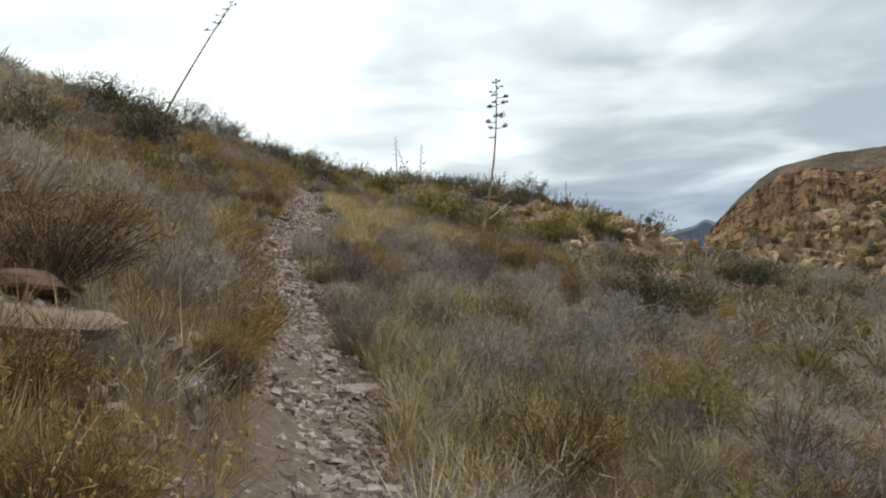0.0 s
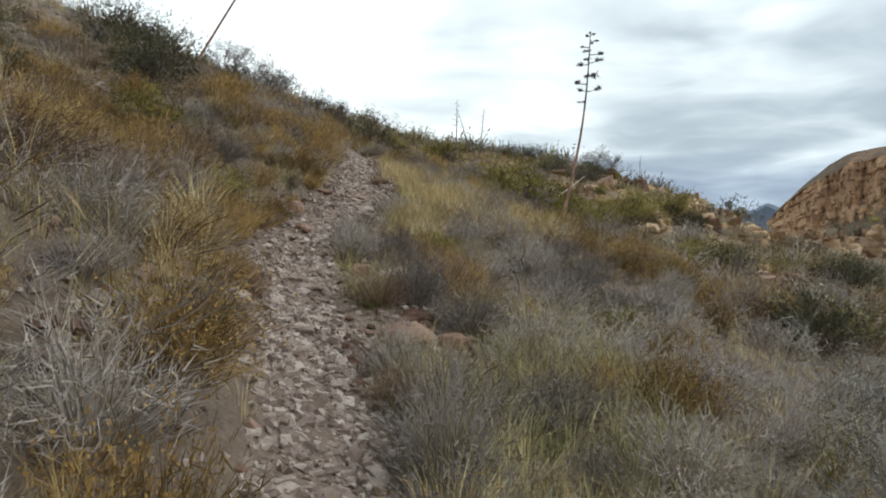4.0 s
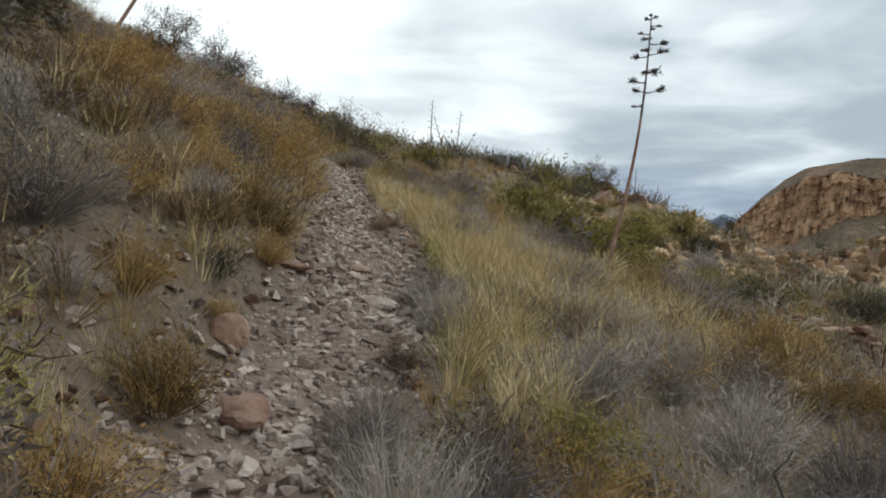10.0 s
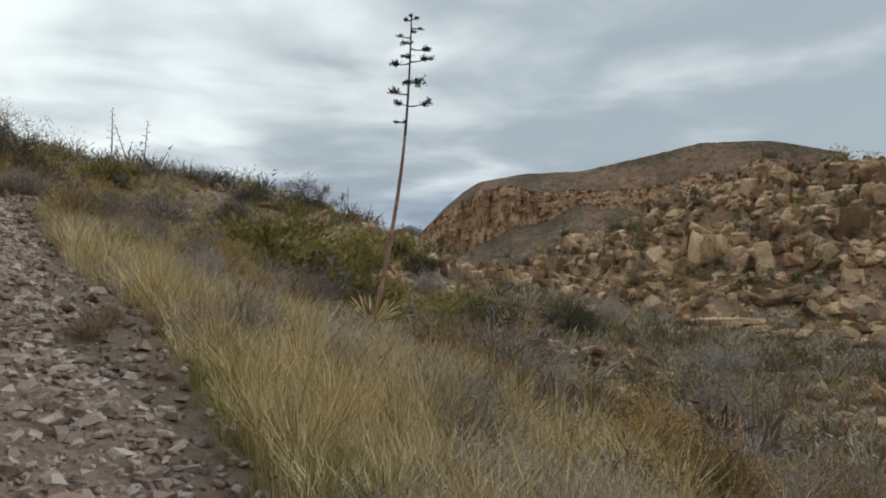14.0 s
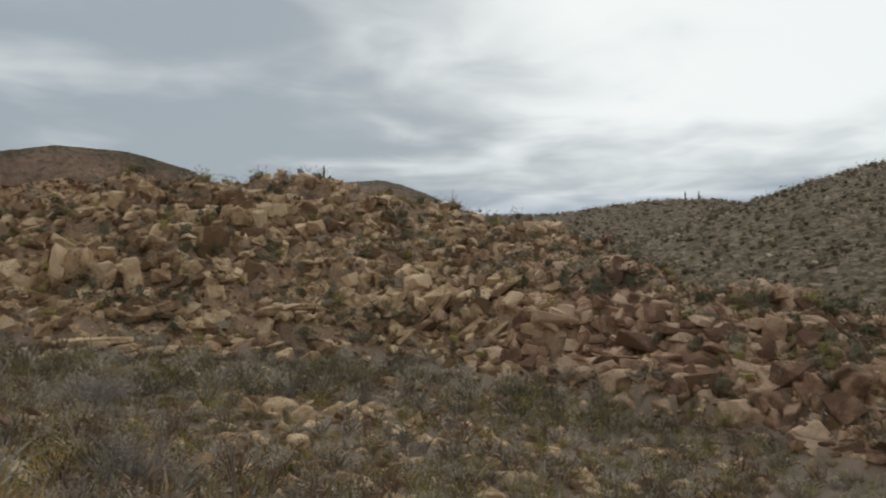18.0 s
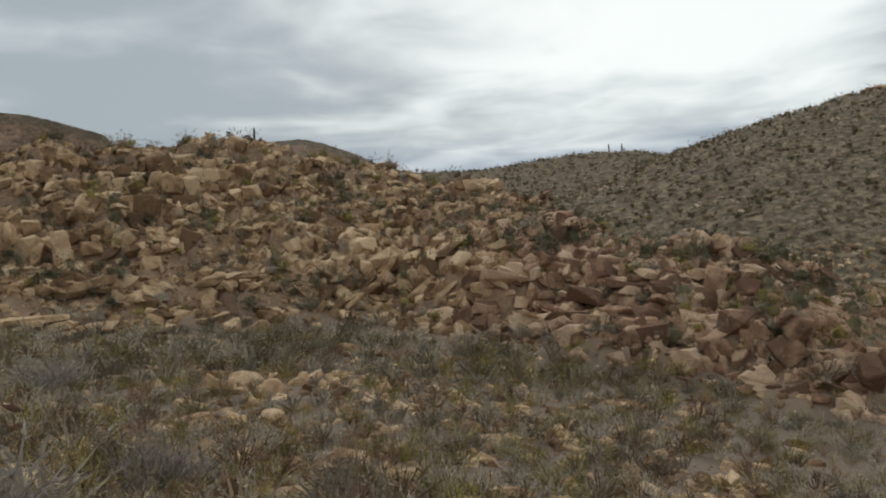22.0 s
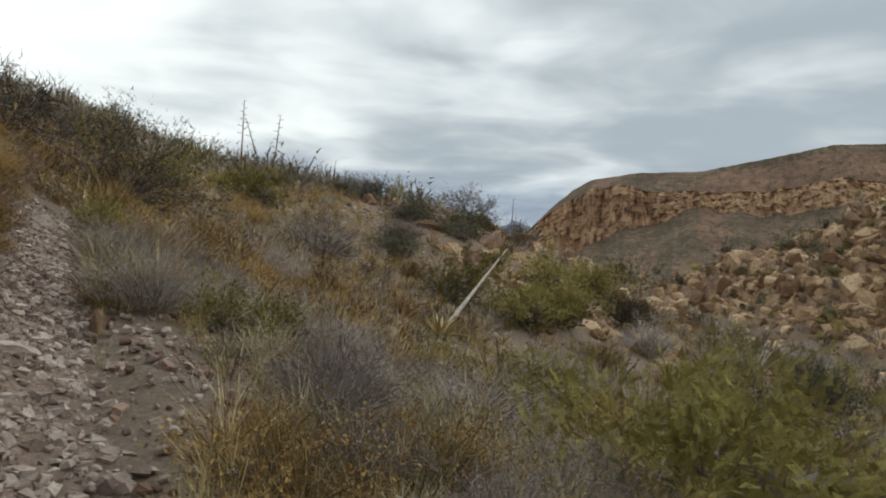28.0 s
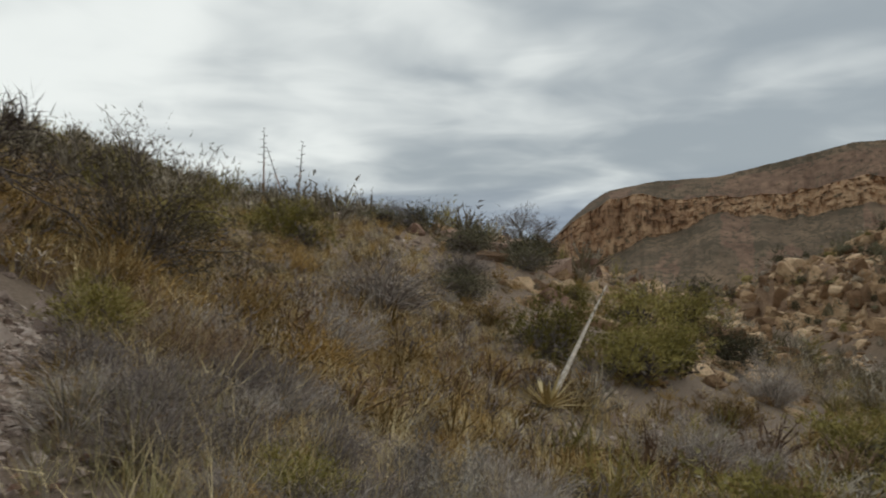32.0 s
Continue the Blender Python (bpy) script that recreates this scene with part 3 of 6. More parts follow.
def broom(rng, n, radius, tall, width, twigs, low=0.0):
    """A rounded, lobed bush of fine stems that fan out of the crown, with short side twigs towards their tips."""
    a, q = rng.uniform(0, 6.283, n), rng.uniform(0, 1, n) ** 0.55
    th = q * 1.38
    lobe_ = 1 + 0.16 * np.sin(2 * a + rng.uniform(0, 6)) + 0.14 * np.sin(5 * a + 4 * th + rng.uniform(0, 6)) + 0.10 * np.sin(9 * a + 7 * th)
    ln = lobe_ * rng.uniform(0.72, 1.06, n)
    tip = np.stack([radius * np.sin(th) * np.cos(a) * ln, radius * np.sin(th) * np.sin(a) * ln, tall * (np.cos(th) ** 0.75) * ln + 0.05 * tall], 1)
    base = np.stack([np.cos(a), np.sin(a), np.zeros(n)], 1) * (0.22 * radius * q * rng.uniform(0, 1, n))[:, None]
    base[:, 2] = low * tall
    mid = base + (tip - base) * 0.52 + np.stack([0 * a, 0 * a, 0.07 * tall * np.sin(th)], 1) + rng.normal(0, 0.07 * radius, (n, 3))
    side = np.cross(tip - base, rng.normal(0, 1, (n, 3)))
    side = side / (np.linalg.norm(side, axis=1)[:, None] + 1e-9) * width
    V = np.stack([base, mid - side, mid + side, tip], 1).reshape(-1, 3)
    i = np.arange(n)[:, None] * 4
    out = [(V, np.concatenate([i + [0, 1, 2], i + [1, 3, 2]]))]
    for _ in range(twigs):
        f = rng.uniform(0.1, 1.0, n)[:, None]
        out.append(leaves(mid + (tip - mid) * f, (tip - mid) / (0.5 * tall), 0.17 * tall, width * 0.9, rng, 0.75))
    v, f = joined(out)
    v[:, 2] = np.maximum(v[:, 2], -0.03)
    return v, f


def shrub(name, rng, label, category, twig, leaf, stems, tall, spread, levels, forks, thick, per_tip, length, width, dome=0, wander=0.25, bloom=None, fan=0):
    """A shrub with a mesh of stems and a mesh of foliage under an Empty at its base."""
    root = tagged(new(name), label, category, "shrubs on the slope")
    pieces, tips = grow(rng, stems, tall, spread, levels, forks, thick, wander)
    v, f = joined(pieces)
    part("branchwork", mesh_from("branchwork", v, f, twig), root)
    if dome:
        # Inner twig blades, darker than the leaves, stand in for shade within the foliage.
        v, f = dome_leaves(rng, dome // 5, spread * 0.6, tall * 0.62, length * 1.3, width * 1.3, 0.2, 3)
        tagged(part("twig_core", mesh_from("twig_core", v, f, twig), root, "dead twigs at the core, standing in for inner shade"), kind="stuff")
    if fan:
        # A smaller fan in the darker twig colour deepens the shade inside the bush.
        v, f = broom(rng, fan // 4, spread * 0.85, tall * 0.85, width, 2)
        tagged(part("twig_core", mesh_from("twig_core", v, f, twig), root, "dead twigs inside the bush, standing in for its shade"), kind="stuff")
        v, f = broom(rng, fan, spread, tall, width, 4)
        part("foliage", mesh_from("foliage", v, f, leaf), root)
    elif per_tip or dome:
        out = []
        if per_tip:
            p = np.concatenate([np.tile(t[0], (per_tip, 1)) for t in tips if t[2] >= levels - 1])
            w = np.concatenate([np.tile(t[1], (per_tip, 1)) for t in tips if t[2] >= levels - 1])
            out.append(leaves(p + rng.normal(0, 0.05 * tall, p.shape), w, length, width, rng))
        if dome:
            out.append(dome_leaves(rng, dome, spread, tall, length, width))
        v, f = joined(out)
        v[:, 2] = np.maximum(v[:, 2], -0.03)
        part("foliage", mesh_from("foliage", v, f, leaf), root)
    if bloom:
        tops = np.array([t[0] for t in tips if t[2] == levels])
        top = broom(rng, 230, spread, tall, 0.001, 0)[0].reshape(-1, 4, 3)[:, 3]
        p = np.repeat(np.concatenate([tops, top]), 3, 0)
        p = p + rng.normal(0, 0.018, p.shape)
        v, f = leaves(p, np.tile((0, 0, 0.4), (len(p), 1)), 0.02, 0.007, rng, 1.0)
        tagged(part("bloom", mesh_from("bloom", v, f, bloom), root, "dry rusty yellow flower heads"), kind="stuff")
    return root


def rock_shape(rng, level, flat=0.6, cuts=7):
    """A broken, faceted stone of about unit size."""
    bm = bmesh.new()
    bmesh.ops.create_icosphere(bm, subdivisions=level, radius=1.0)
    v = np.array([p.co[:] for p in bm.verts])
    f = np.array([[p.index for p in t.verts] for t in bm.faces])
    bm.free()
    turn = np.array(Euler(rng.uniform(-0.4, 0.4, 3)).to_matrix())
    for k in range(cuts):
        n = turn[k // 2] * (1 if k % 2 else -1) if k < 6 and cuts > 6 else rng.normal(0, 1, 3)
        n = n / np.linalg.norm(n)
        d = rng.uniform(0.45, 0.62) if k < 6 and cuts > 6 else rng.uniform(0.5, 0.85)
        over = np.maximum(v @ n - d, 0)
        v = v - over[:, None] * n * 0.95
    v = v + rng.normal(0, 0.03, v.shape)
    v = v * (rng.uniform(0.75, 1.25), rng.uniform(0.6, 1.0), flat * rng.uniform(0.7, 1.2))
    return v * 0.62, f


def shard(rng, flat=0.6):
    """An angular broken block: a skewed six-sided stone with uneven corners."""
    v = np.array([(x, y, z) for z in (-1, 1) for y in (-1, 1) for x in (-1, 1)], float)
    v = v * (rng.uniform(0.7, 1.2), rng.uniform(0.5, 0.9), flat * rng.uniform(0.8, 1.2)) + rng.normal(0, 0.17, (8, 3))
    v[4:, :2] *= rng.uniform(0.55, 0.95)
    q = np.array([(0, 2, 3, 1), (4, 5, 7, 6), (0, 1, 5, 4), (1, 3, 7, 5), (3, 2, 6, 7), (2, 0, 4, 6)])
    return v * 0.55, np.concatenate([q[:, [0, 1, 2]], q[:, [0, 2, 3]]])


def chunk(rng, n=13, flat=0.8, boxy=0.6, bevel=0.0):
    """An angular broken stone of about unit size: the hull of points strewn over a boxy lump."""
    p = rng.normal(0, 1, (n, 3))
    p = np.sign(p) * (np.abs(p) / np.abs(p).max(1)[:, None]) ** boxy
    p = p * rng.uniform(0.75, 1.08, (n, 1)) * (rng.uniform(0.9, 1.2), rng.uniform(0.7, 1.0), flat * rng.uniform(0.8, 1.15))
    bm = bmesh.new()
    for q in p:
        bm.verts.new(q * 0.52)
    bmesh.ops.convex_hull(bm, input=bm.verts[:])
    bmesh.ops.delete(bm, geom=[v for v in bm.verts if not v.link_faces], context="VERTS")
    if bevel:
        bmesh.ops.dissolve_limit(bm, angle_limit=0.25, verts=bm.verts[:], edges=bm.edges[:])
        bmesh.ops.bevel(bm, geom=bm.edges[:], offset=bevel, segments=1, affect="EDGES", profile=0.6, clamp_overlap=True)
    bmesh.ops.triangulate(bm, faces=bm.faces[:])
    bm.verts.index_update()
    v = np.array([q.co[:] for q in bm.verts])
    f = np.array([[q.index for q in t.verts] for t in bm.faces])
    bm.free()
    return v + rng.normal(0, 0.008, v.shape) * bool(bevel), f


# ---- land ----
ang = [-65.0]
while ang[-1] < 295.0:
    a = ang[-1]
    ang.append(a + (0.25 if 20 <= a < 112 else 0.42 if -60 <= a < 130 else 4.0))
ang = np.radians(np.array(ang[:len(ang) // 2 * 2 - (0 if len(ang) % 2 else 2)]))
rad = [0.4]
while rad[-1] < 4600:
    r = rad[-1]
    rad.append(r + (0.18 if r < 20 else 0.28 if r < 30 else r * 0.0135 if r < 46 else 0.55 if r < 116 else r * 0.03 if r < 400 else r * 0.08))
rad = np.array(rad)
CX, CY = -2.0, 12.0
gx = CX + rad[:, None] * np.sin(ang)[None]
gy = CY + rad[:, None] * np.cos(ang)[None]
gz = height(gx, gy)
far_r = np.hypot(gx, gy)
gz = np.where(far_r > 420, np.interp(far_r, [420, 900, 5000], [0, 1, 1]) * (-20 - gz) + gz, gz)
nr, na = gx.shape
gv = np.stack([gx, gy, gz], -1).reshape(-1, 3)
i, j = np.meshgrid(np.arange(nr - 1), np.arange(na), indexing="ij")
jn = (j + 1) % na
gf = np.stack([i * na + j, (i + 1) * na + j, (i + 1) * na + jn, i * na + jn], -1).reshape(-1, 4)[:, ::-1]
hub = len(gv)
gv = np.concatenate([gv, [[CX, CY, float(height(CX, CY))]]])
k = np.arange(0, na, 2)
gf = np.concatenate([gf, np.stack([np.full(len(k), hub), (k + 2) % na, k + 1, k], -1)])
du = trail_off(gv[:, 0], gv[:, 1])
wob = 0.12 * fbm(gv[:, 0], gv[:, 1], 0.8, 3, 21)
trail_m = np.clip((0.44 + wob - du) / 0.25, 0, 1) * np.clip((35 - gv[:, 1]) / 2, 0, 1)
land_mesh = mesh_from("ground", gv, gf, GROUND, True, attrs={"trail": trail_m, "rocky": rocky_mask(gv[:, 0], gv[:, 1]), "far": far_mask(gv[:, 0], gv[:, 1])})
ground = tagged(new("ground", land_mesh), "reddish brown stony desert hillside with a worn trail", "ground", kind="structure")


# ---- mesas and the distance ----
def mesa(name, label, eye, skyline, far, cliff_top, cliff_foot, foot_el, seed, mats, parts=(14, 28, 34), step=0.07):
    """A table mountain. skyline: azimuth (right of ahead) and elevation seen from the middle of the walk; the cliff band lies at fractions of its height."""
    az = np.arange(skyline[0][0], skyline[-1][0], step)
    el = np.interp(az, [s[0] for s in skyline], [s[1] for s in skyline])
    el = np.convolve(np.pad(el, 2, mode="edge"), np.ones(5) / 5, mode="valid")
    wave = 0.10 * fbm(az * 12, np.zeros_like(az), 40, 4, seed + 9)
    ct = np.interp(az, [s[0] for s in cliff_top], [s[1] for s in cliff_top]) + wave
    cf = np.interp(az, [s[0] for s in cliff_foot], [s[1] for s in cliff_foot]) + 1.2 * wave
    rng = np.random.RandomState(seed)
    V = []
    top = eye[2] + (far + 60) * np.tan(np.radians(el + 0.12))
    bottom = eye[2] + far * math.tan(radians(foot_el))
    n1, n2, n3 = parts
    ledge = 0.0
    for k in range(n1 + n2 + n3):
        if k < n1:
            s = k / (n1 - 1)
            f, back = 1 + (ct - 1) * s, 60 * (1 - s)
        elif k < n1 + n2:
            s = (k - n1 + 1) / n2
            f, back = ct + (cf - ct) * s, -14 * s
        else:
            s = (k - n1 - n2 + 1) / n3
            f, back = cf * (1 - s) - 0.25 * s, -14 - 190 * s
        z = bottom + (top - bottom) * f
        gully = fbm(az * 12, np.full_like(az, 3.0 + 0.06 * k), 26, 4, seed, 0.6)
        flute = np.abs(fbm(az * 12, np.full_like(az, 0.35 * k), 7, 4, seed + 5, 0.65))
        rough = fbm(az * 12, np.full_like(az, k * 2.3), 6, 4, seed + 7, 0.65)
        cliff = n1 <= k < n1 + n2
        ledge = 0.6 * ledge + (rng.uniform(-1.6, 1.6) if k > n1 else 0)
        shelf = ledge * (0.6 + fbm(az * 12, np.full_like(az, 0.2 * k), 60, 3, seed + 3))
        d = far + back + 14 * gully * min(1, k / n1) + (13 * flute if cliff else 4 * flute) + shelf * (1 if cliff else 0.8) + 4 * rough
        z = z + (2.6 if k > n1 else 1.3) * rough * (k > 0)
        V.append(np.stack([eye[0] + d * np.sin(np.radians(az)), eye[1] + d * np.cos(np.radians(az)), z], -1))
    back_row = V[0].copy()
    back_row[:, :2] = eye[:2] + (back_row[:, :2] - np.array(eye[:2])) * 1.25
    back_row[:, 2] -= 12
    V = np.stack([back_row] + V)
    r, c = V.shape[:2]
    i, j = np.meshgrid(np.arange(r - 1), np.arange(c - 1), indexing="ij")
    F = np.stack([i * c + j, i * c + j + 1, (i + 1) * c + j + 1, (i + 1) * c + j], -1).reshape(-1, 4)
    mi = np.where((i >= n1) & (i < n1 + n2), 1, 0)
    azj = az[j]
    spots = fbm(azj * 12, i * 1.5, 34, 4, seed + 13)
    mi = np.where((mi == 0) & (i > 3) & ((spots > 0.11) | ((i < n1) & (azj > 39 + 6 * spots))), 2, mi).reshape(-1)
    return tagged(new(name, mesh_from(name, V.reshape(-1, 3), F[:, ::-1], mats, False, mi)), label, "mesa", kind="structure")


MID = (-2.4, 15.0, 4.3)
mesa("backdrop_mesa", "long flat-topped mesa with an orange cliff band above dark scrub", MID,
     [(20.2, 2.4), (21.2, 3.7), (22.6, 5.2), (24.0, 6.4), (25.3, 7.2), (28.7, 7.8), (33, 7.95), (37.3, 8.8), (41.6, 9.7), (46.3, 9.6), (49.5, 8.8), (50.9, 8.4), (51.6, 7.3), (52.6, 5.5), (54, 4.5)],
     900, [(20, 0.93), (24, 0.80), (29, 0.76), (37, 0.70), (46, 0.62), (54, 0.6)], [(20, -0.05), (24, 0.06), (27, 0.2), (29, 0.36), (33, 0.56), (38, 0.48), (46, 0.40), (54, 0.38)], 1.5, 41, [MESA_SCRUB, MESA_CLIFF, MESA_BROWN])
mesa("backdrop_far_mesa", "brown scrub-covered mesa rising behind the boulder hill", MID,
     [(46, 7.0), (51.4, 7.45), (56, 7.75), (61, 7.95), (64.4, 8.2), (66, 7.9), (68.2, 7.1), (71.0, 5.8), (71.8, 5.2), (74, 4.7), (80, 4.2)],
     620, [(46, 0.8), (80, 0.8)], [(46, 0.74), (80, 0.74)], 0.0, 57, [MESA_SCRUB, MESA_SCRUB, MESA_BROWN], (8, 10, 14))
mesa("backdrop_peak", "distant mountain tinted pale blue for haze, seen through the gap", MID,
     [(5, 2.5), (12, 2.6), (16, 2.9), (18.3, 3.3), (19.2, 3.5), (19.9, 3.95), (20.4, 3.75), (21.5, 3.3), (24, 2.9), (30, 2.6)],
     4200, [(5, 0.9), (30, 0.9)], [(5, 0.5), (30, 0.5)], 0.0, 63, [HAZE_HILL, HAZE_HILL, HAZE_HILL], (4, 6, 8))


# ---- shrubs ----
RNG = np.random.RandomState(7)
def clear_of_walk(x, y, r):
    """True where a plant of radius r keeps off the trail and off the line walked."""
    return abs(x - float(trail_x(y))) > r * 0.66 + 0.24 and (y > 29 or abs(x - np.interp(y, WALK_Y, WALK_X)) > r * 0.85 + 0.2)


KINDS = {}


def kind(key, n, **args):
    KINDS[key] = [shrub(rng=np.random.RandomState(100 + 13 * k + len(KINDS)), **args) for k in range(n)]


kind("gray", 6, name="gray_shrub", label="low gray leafless twiggy shrub on stony soil", category="shrub", twig=GREYTWIG, leaf=GREYFINE, stems=4, tall=0.52, spread=0.5, levels=2, forks=2, thick=0.005, per_tip=0, length=0.11, width=0.0030, fan=350)
kind("golden", 6, name="golden_shrub", label="rounded golden brown dry buckwheat shrub", category="shrub", twig=TWIG, leaf=GOLDFINE, stems=4, tall=0.5, spread=0.47, levels=2, forks=2, thick=0.005, per_tip=0, length=0.095, width=0.0030, fan=330, bloom=BLOOM)
kind("brown", 4, name="brown_shrub", label="low rusty brown dried-out shrub", category="shrub", twig=TWIG, leaf=BROWNFINE, stems=4, tall=0.48, spread=0.5, levels=2, forks=2, thick=0.005, per_tip=0, length=0.10, width=0.0030, fan=330)
kind("olive", 3, name="olive_shrub", label="olive green leafy desert shrub", category="shrub", twig=TWIG, leaf=OLIVE, stems=10, tall=0.9, spread=0.8, levels=3, forks=2, thick=0.011, per_tip=10, length=0.09, width=0.022, dome=1500)
kind("dark", 3, name="dark_shrub", label="dense dark gray-green shrub on the upper slope", category="shrub", twig=TWIG, leaf=DARK, stems=12, tall=1.2, spread=1.1, levels=3, forks=2, thick=0.016, per_tip=8, length=0.10, width=0.026, dome=2000)
kind("bare", 3, name="bare_shrub", label="bare branching thorn shrub with gray bark", category="shrub", twig=GREYTWIG, leaf=GREYTWIG, stems=8, tall=1.0, spread=0.85, levels=3, forks=4, thick=0.014, per_tip=4, length=0.10, width=0.0055, wander=0.35)
kind("mesquite", 2, name="mesquite_bush", label="wide spreading mesquite with bare branches and sparse olive leaves", category="bush", twig=TWIG, leaf=SCRUB, stems=14, tall=1.9, spread=1.8, levels=4, forks=3, thick=0.03, per_tip=4, length=0.10, width=0.018, dome=1300, wander=0.3)
kind("thorn", 3, name="thorn_tree", label="small leafless thorn tree with gray branches on the skyline", category="tree", twig=TWIG, leaf=TWIG, stems=9, tall=1.5, spread=1.3, levels=4, forks=3, thick=0.035, per_tip=3, length=0.22, width=0.008, wander=0.35)
WIDE = {"thorn": 2.4, "brown": 1.0, "gray": 1.0, "golden": 0.95, "olive": 1.7, "dark": 2.3, "bare": 1.7, "mesquite": 3.6}
placed, tally = [(1.5, 26.3, 1.6), (0.9, 24.8, 1.0), (0.3, 23.6, 0.8), (-0.2, 13.3, 0.5), (-1.8, 3.35, 0.5), (-1.1, 9.7, 0.75), (-1.5, 11.4, 0.5), (-1.15, 10.7, 0.4)], {}


def put(key, x, y, wide, tall=1.0):
    """One shrub of that kind, so many metres wide, on the ground at x, y."""
    src = KINDS[key][RNG.randint(len(KINDS[key]))]
    s = wide / WIDE[key]
    m = Matrix.Translation((x, y, float(height(x, y)) - 0.05 * s)) @ Matrix.Rotation(RNG.uniform(0, 6.28), 4, "Z") @ Matrix.Diagonal((s, s, s * tall * RNG.uniform(0.9, 1.1), 1))
    ob = copy_thing(src, m)
    ob.matrix_basis = m
    placed.append((x, y, wide * 0.5))
    tally[key] = tally.get(key, 0) + 1
    return ob


def free(x, y, r):
    return all((x - a) ** 2 + (y - b) ** 2 > ((r + c) * 0.52) ** 2 for a, b, c in placed)


SHAPE = {"gray": 0.55, "golden": 0.55, "brown": 0.52, "olive": 0.6, "dark": 0.6, "bare": 0.85, "thorn": 0.7}
# Shrubs that stand out along the walk, by kind: x, y, width, height to width
for x, y, wide, ratio in ((-1.76, 4.87, 0.64, 0.86), (-0.76, 7.34, 0.73, 0.94), (-1.29, 11.04, 0.96, 0.77), (2.36, 23.18, 2.49, 0.4), (-2.24, 5.26, 0.5, 0.47), (-1.85, 5.45, 0.47, 0.82), (-0.72, 6.49, 0.57, 0.9), (-2.32, 13.26, 0.55, 0.71), (0.25, 12.86, 1.19, 0.44), (-1.15, 8.71, 0.48, 1.0), (-2.27, 6.97, 0.46, 0.57), (1.7, 13.29, 1.27, 0.5), (0.01, 7.3, 0.74, 0.45), (-2.23, 12.99, 0.55, 0.55), (-0.74, 10.44, 0.94, 0.57), (-2.12, 15.65, 0.63, 0.67), (0.0, 14.56, 0.99, 0.62), (-2.83, 9.74, 0.37, 0.85), (-0.99, 14.8, 1.07, 0.47), (-4.04, 13.36, 0.86, 0.6), (-2.11, 12.46, 0.69, 0.79), (-2.04, 15.19, 0.63, 0.69), (-0.32, 15.25, 0.75, 0.67),):
    put("gray", x, y, wide, min(1.6, max(0.7, ratio / SHAPE["gray"])))
for x, y, wide, ratio in ((0.74, 14.49, 1.06, 0.68), (-0.86, 13.76, 0.47, 0.92), (-4.36, 17.2, 0.8, 0.58), (-3.69, 12.98, 0.45, 0.54), (-1.08, 16.77, 1.09, 0.39), (-0.9, 16.14, 0.86, 0.58), (-0.23, 15.87, 0.76, 0.65), (-3.7, 14.8, 0.5, 0.57), (-1.6, 16.17, 0.71, 0.44), (35.53, 67.56, 4.2, 0.47), (9.34, 26.45, 2.46, 0.61), (-1.68, 45.52, 4.2, 0.28), (-3.02, 28.31, 1.34, 0.58), (-1.23, 30.75, 2.29, 0.37), (27.17, 45.26, 4.2, 0.5), (-3.14, 40.69, 1.94, 0.69), (-1.46, 25.69, 0.63, 0.75), (-5.0, 32.1, 0.8, 0.71), (3.98, 40.87, 2.48, 0.5), (10.89, 47.73, 2.7, 0.54), (-3.82, 31.79, 0.79, 0.67), (2.3, 52.42, 2.56, 0.42),):
    put("gray", x, y, wide, min(1.6, max(0.7, ratio / SHAPE["gray"])))
for x, y, wide, ratio in ((-1.42, 5.76, 0.59, 0.88), (-1.87, 6.96, 0.8, 0.56), (7.54, 44.84, 2.0, 0.5), (-1.43, 5.46, 0.62, 0.77), (-2.27, 6.22, 0.34, 0.75), (-2.59, 8.35, 0.7, 0.56), (-2.73, 10.07, 0.42, 1.07), (-3.19, 12.86, 0.66, 0.65), (1.96, 16.17, 0.85, 0.5), (2.63, 15.45, 0.74, 0.6), (-3.01, 11.16, 0.42, 0.64), (-3.61, 17.0, 0.91, 0.64), (-3.53, 13.37, 0.52, 0.64), (1.35, 16.27, 0.8, 0.38), (-3.48, 15.27, 0.66, 0.62), (-4.05, 18.88, 1.1, 0.64), (-5.57, 17.21, 1.14, 0.5), (-3.29, 15.07, 0.44, 0.75), (-3.8, 17.55, 0.62, 0.73), (-4.53, 18.24, 1.07, 0.53), (-5.03, 16.98, 0.94, 0.53), (2.26, 18.71, 1.02, 0.5), (-1.06, 25.66, 0.82, 0.4),):
    put("golden", x, y, wide, min(1.6, max(0.7, ratio / SHAPE["golden"])))
for x, y, wide, ratio in ((-3.55, 39.34, 1.75, 0.44), (-4.91, 39.35, 1.53, 0.43), (0.05, 37.39, 1.32, 0.46), (1.82, 47.96, 1.98, 0.36),):
    put("golden", x, y, wide, min(1.6, max(0.7, ratio / SHAPE["golden"])))
for x, y, wide, ratio in ((-1.17, 3.94, 0.56, 0.65), (-2.29, 9.02, 0.54, 0.67), (-2.27, 14.33, 0.31, 0.8), (-2.82, 18.43, 0.37, 0.58), (-4.87, 29.41, 0.5, 0.57),):
    put("brown", x, y, wide, min(1.6, max(0.7, ratio / SHAPE["brown"])))
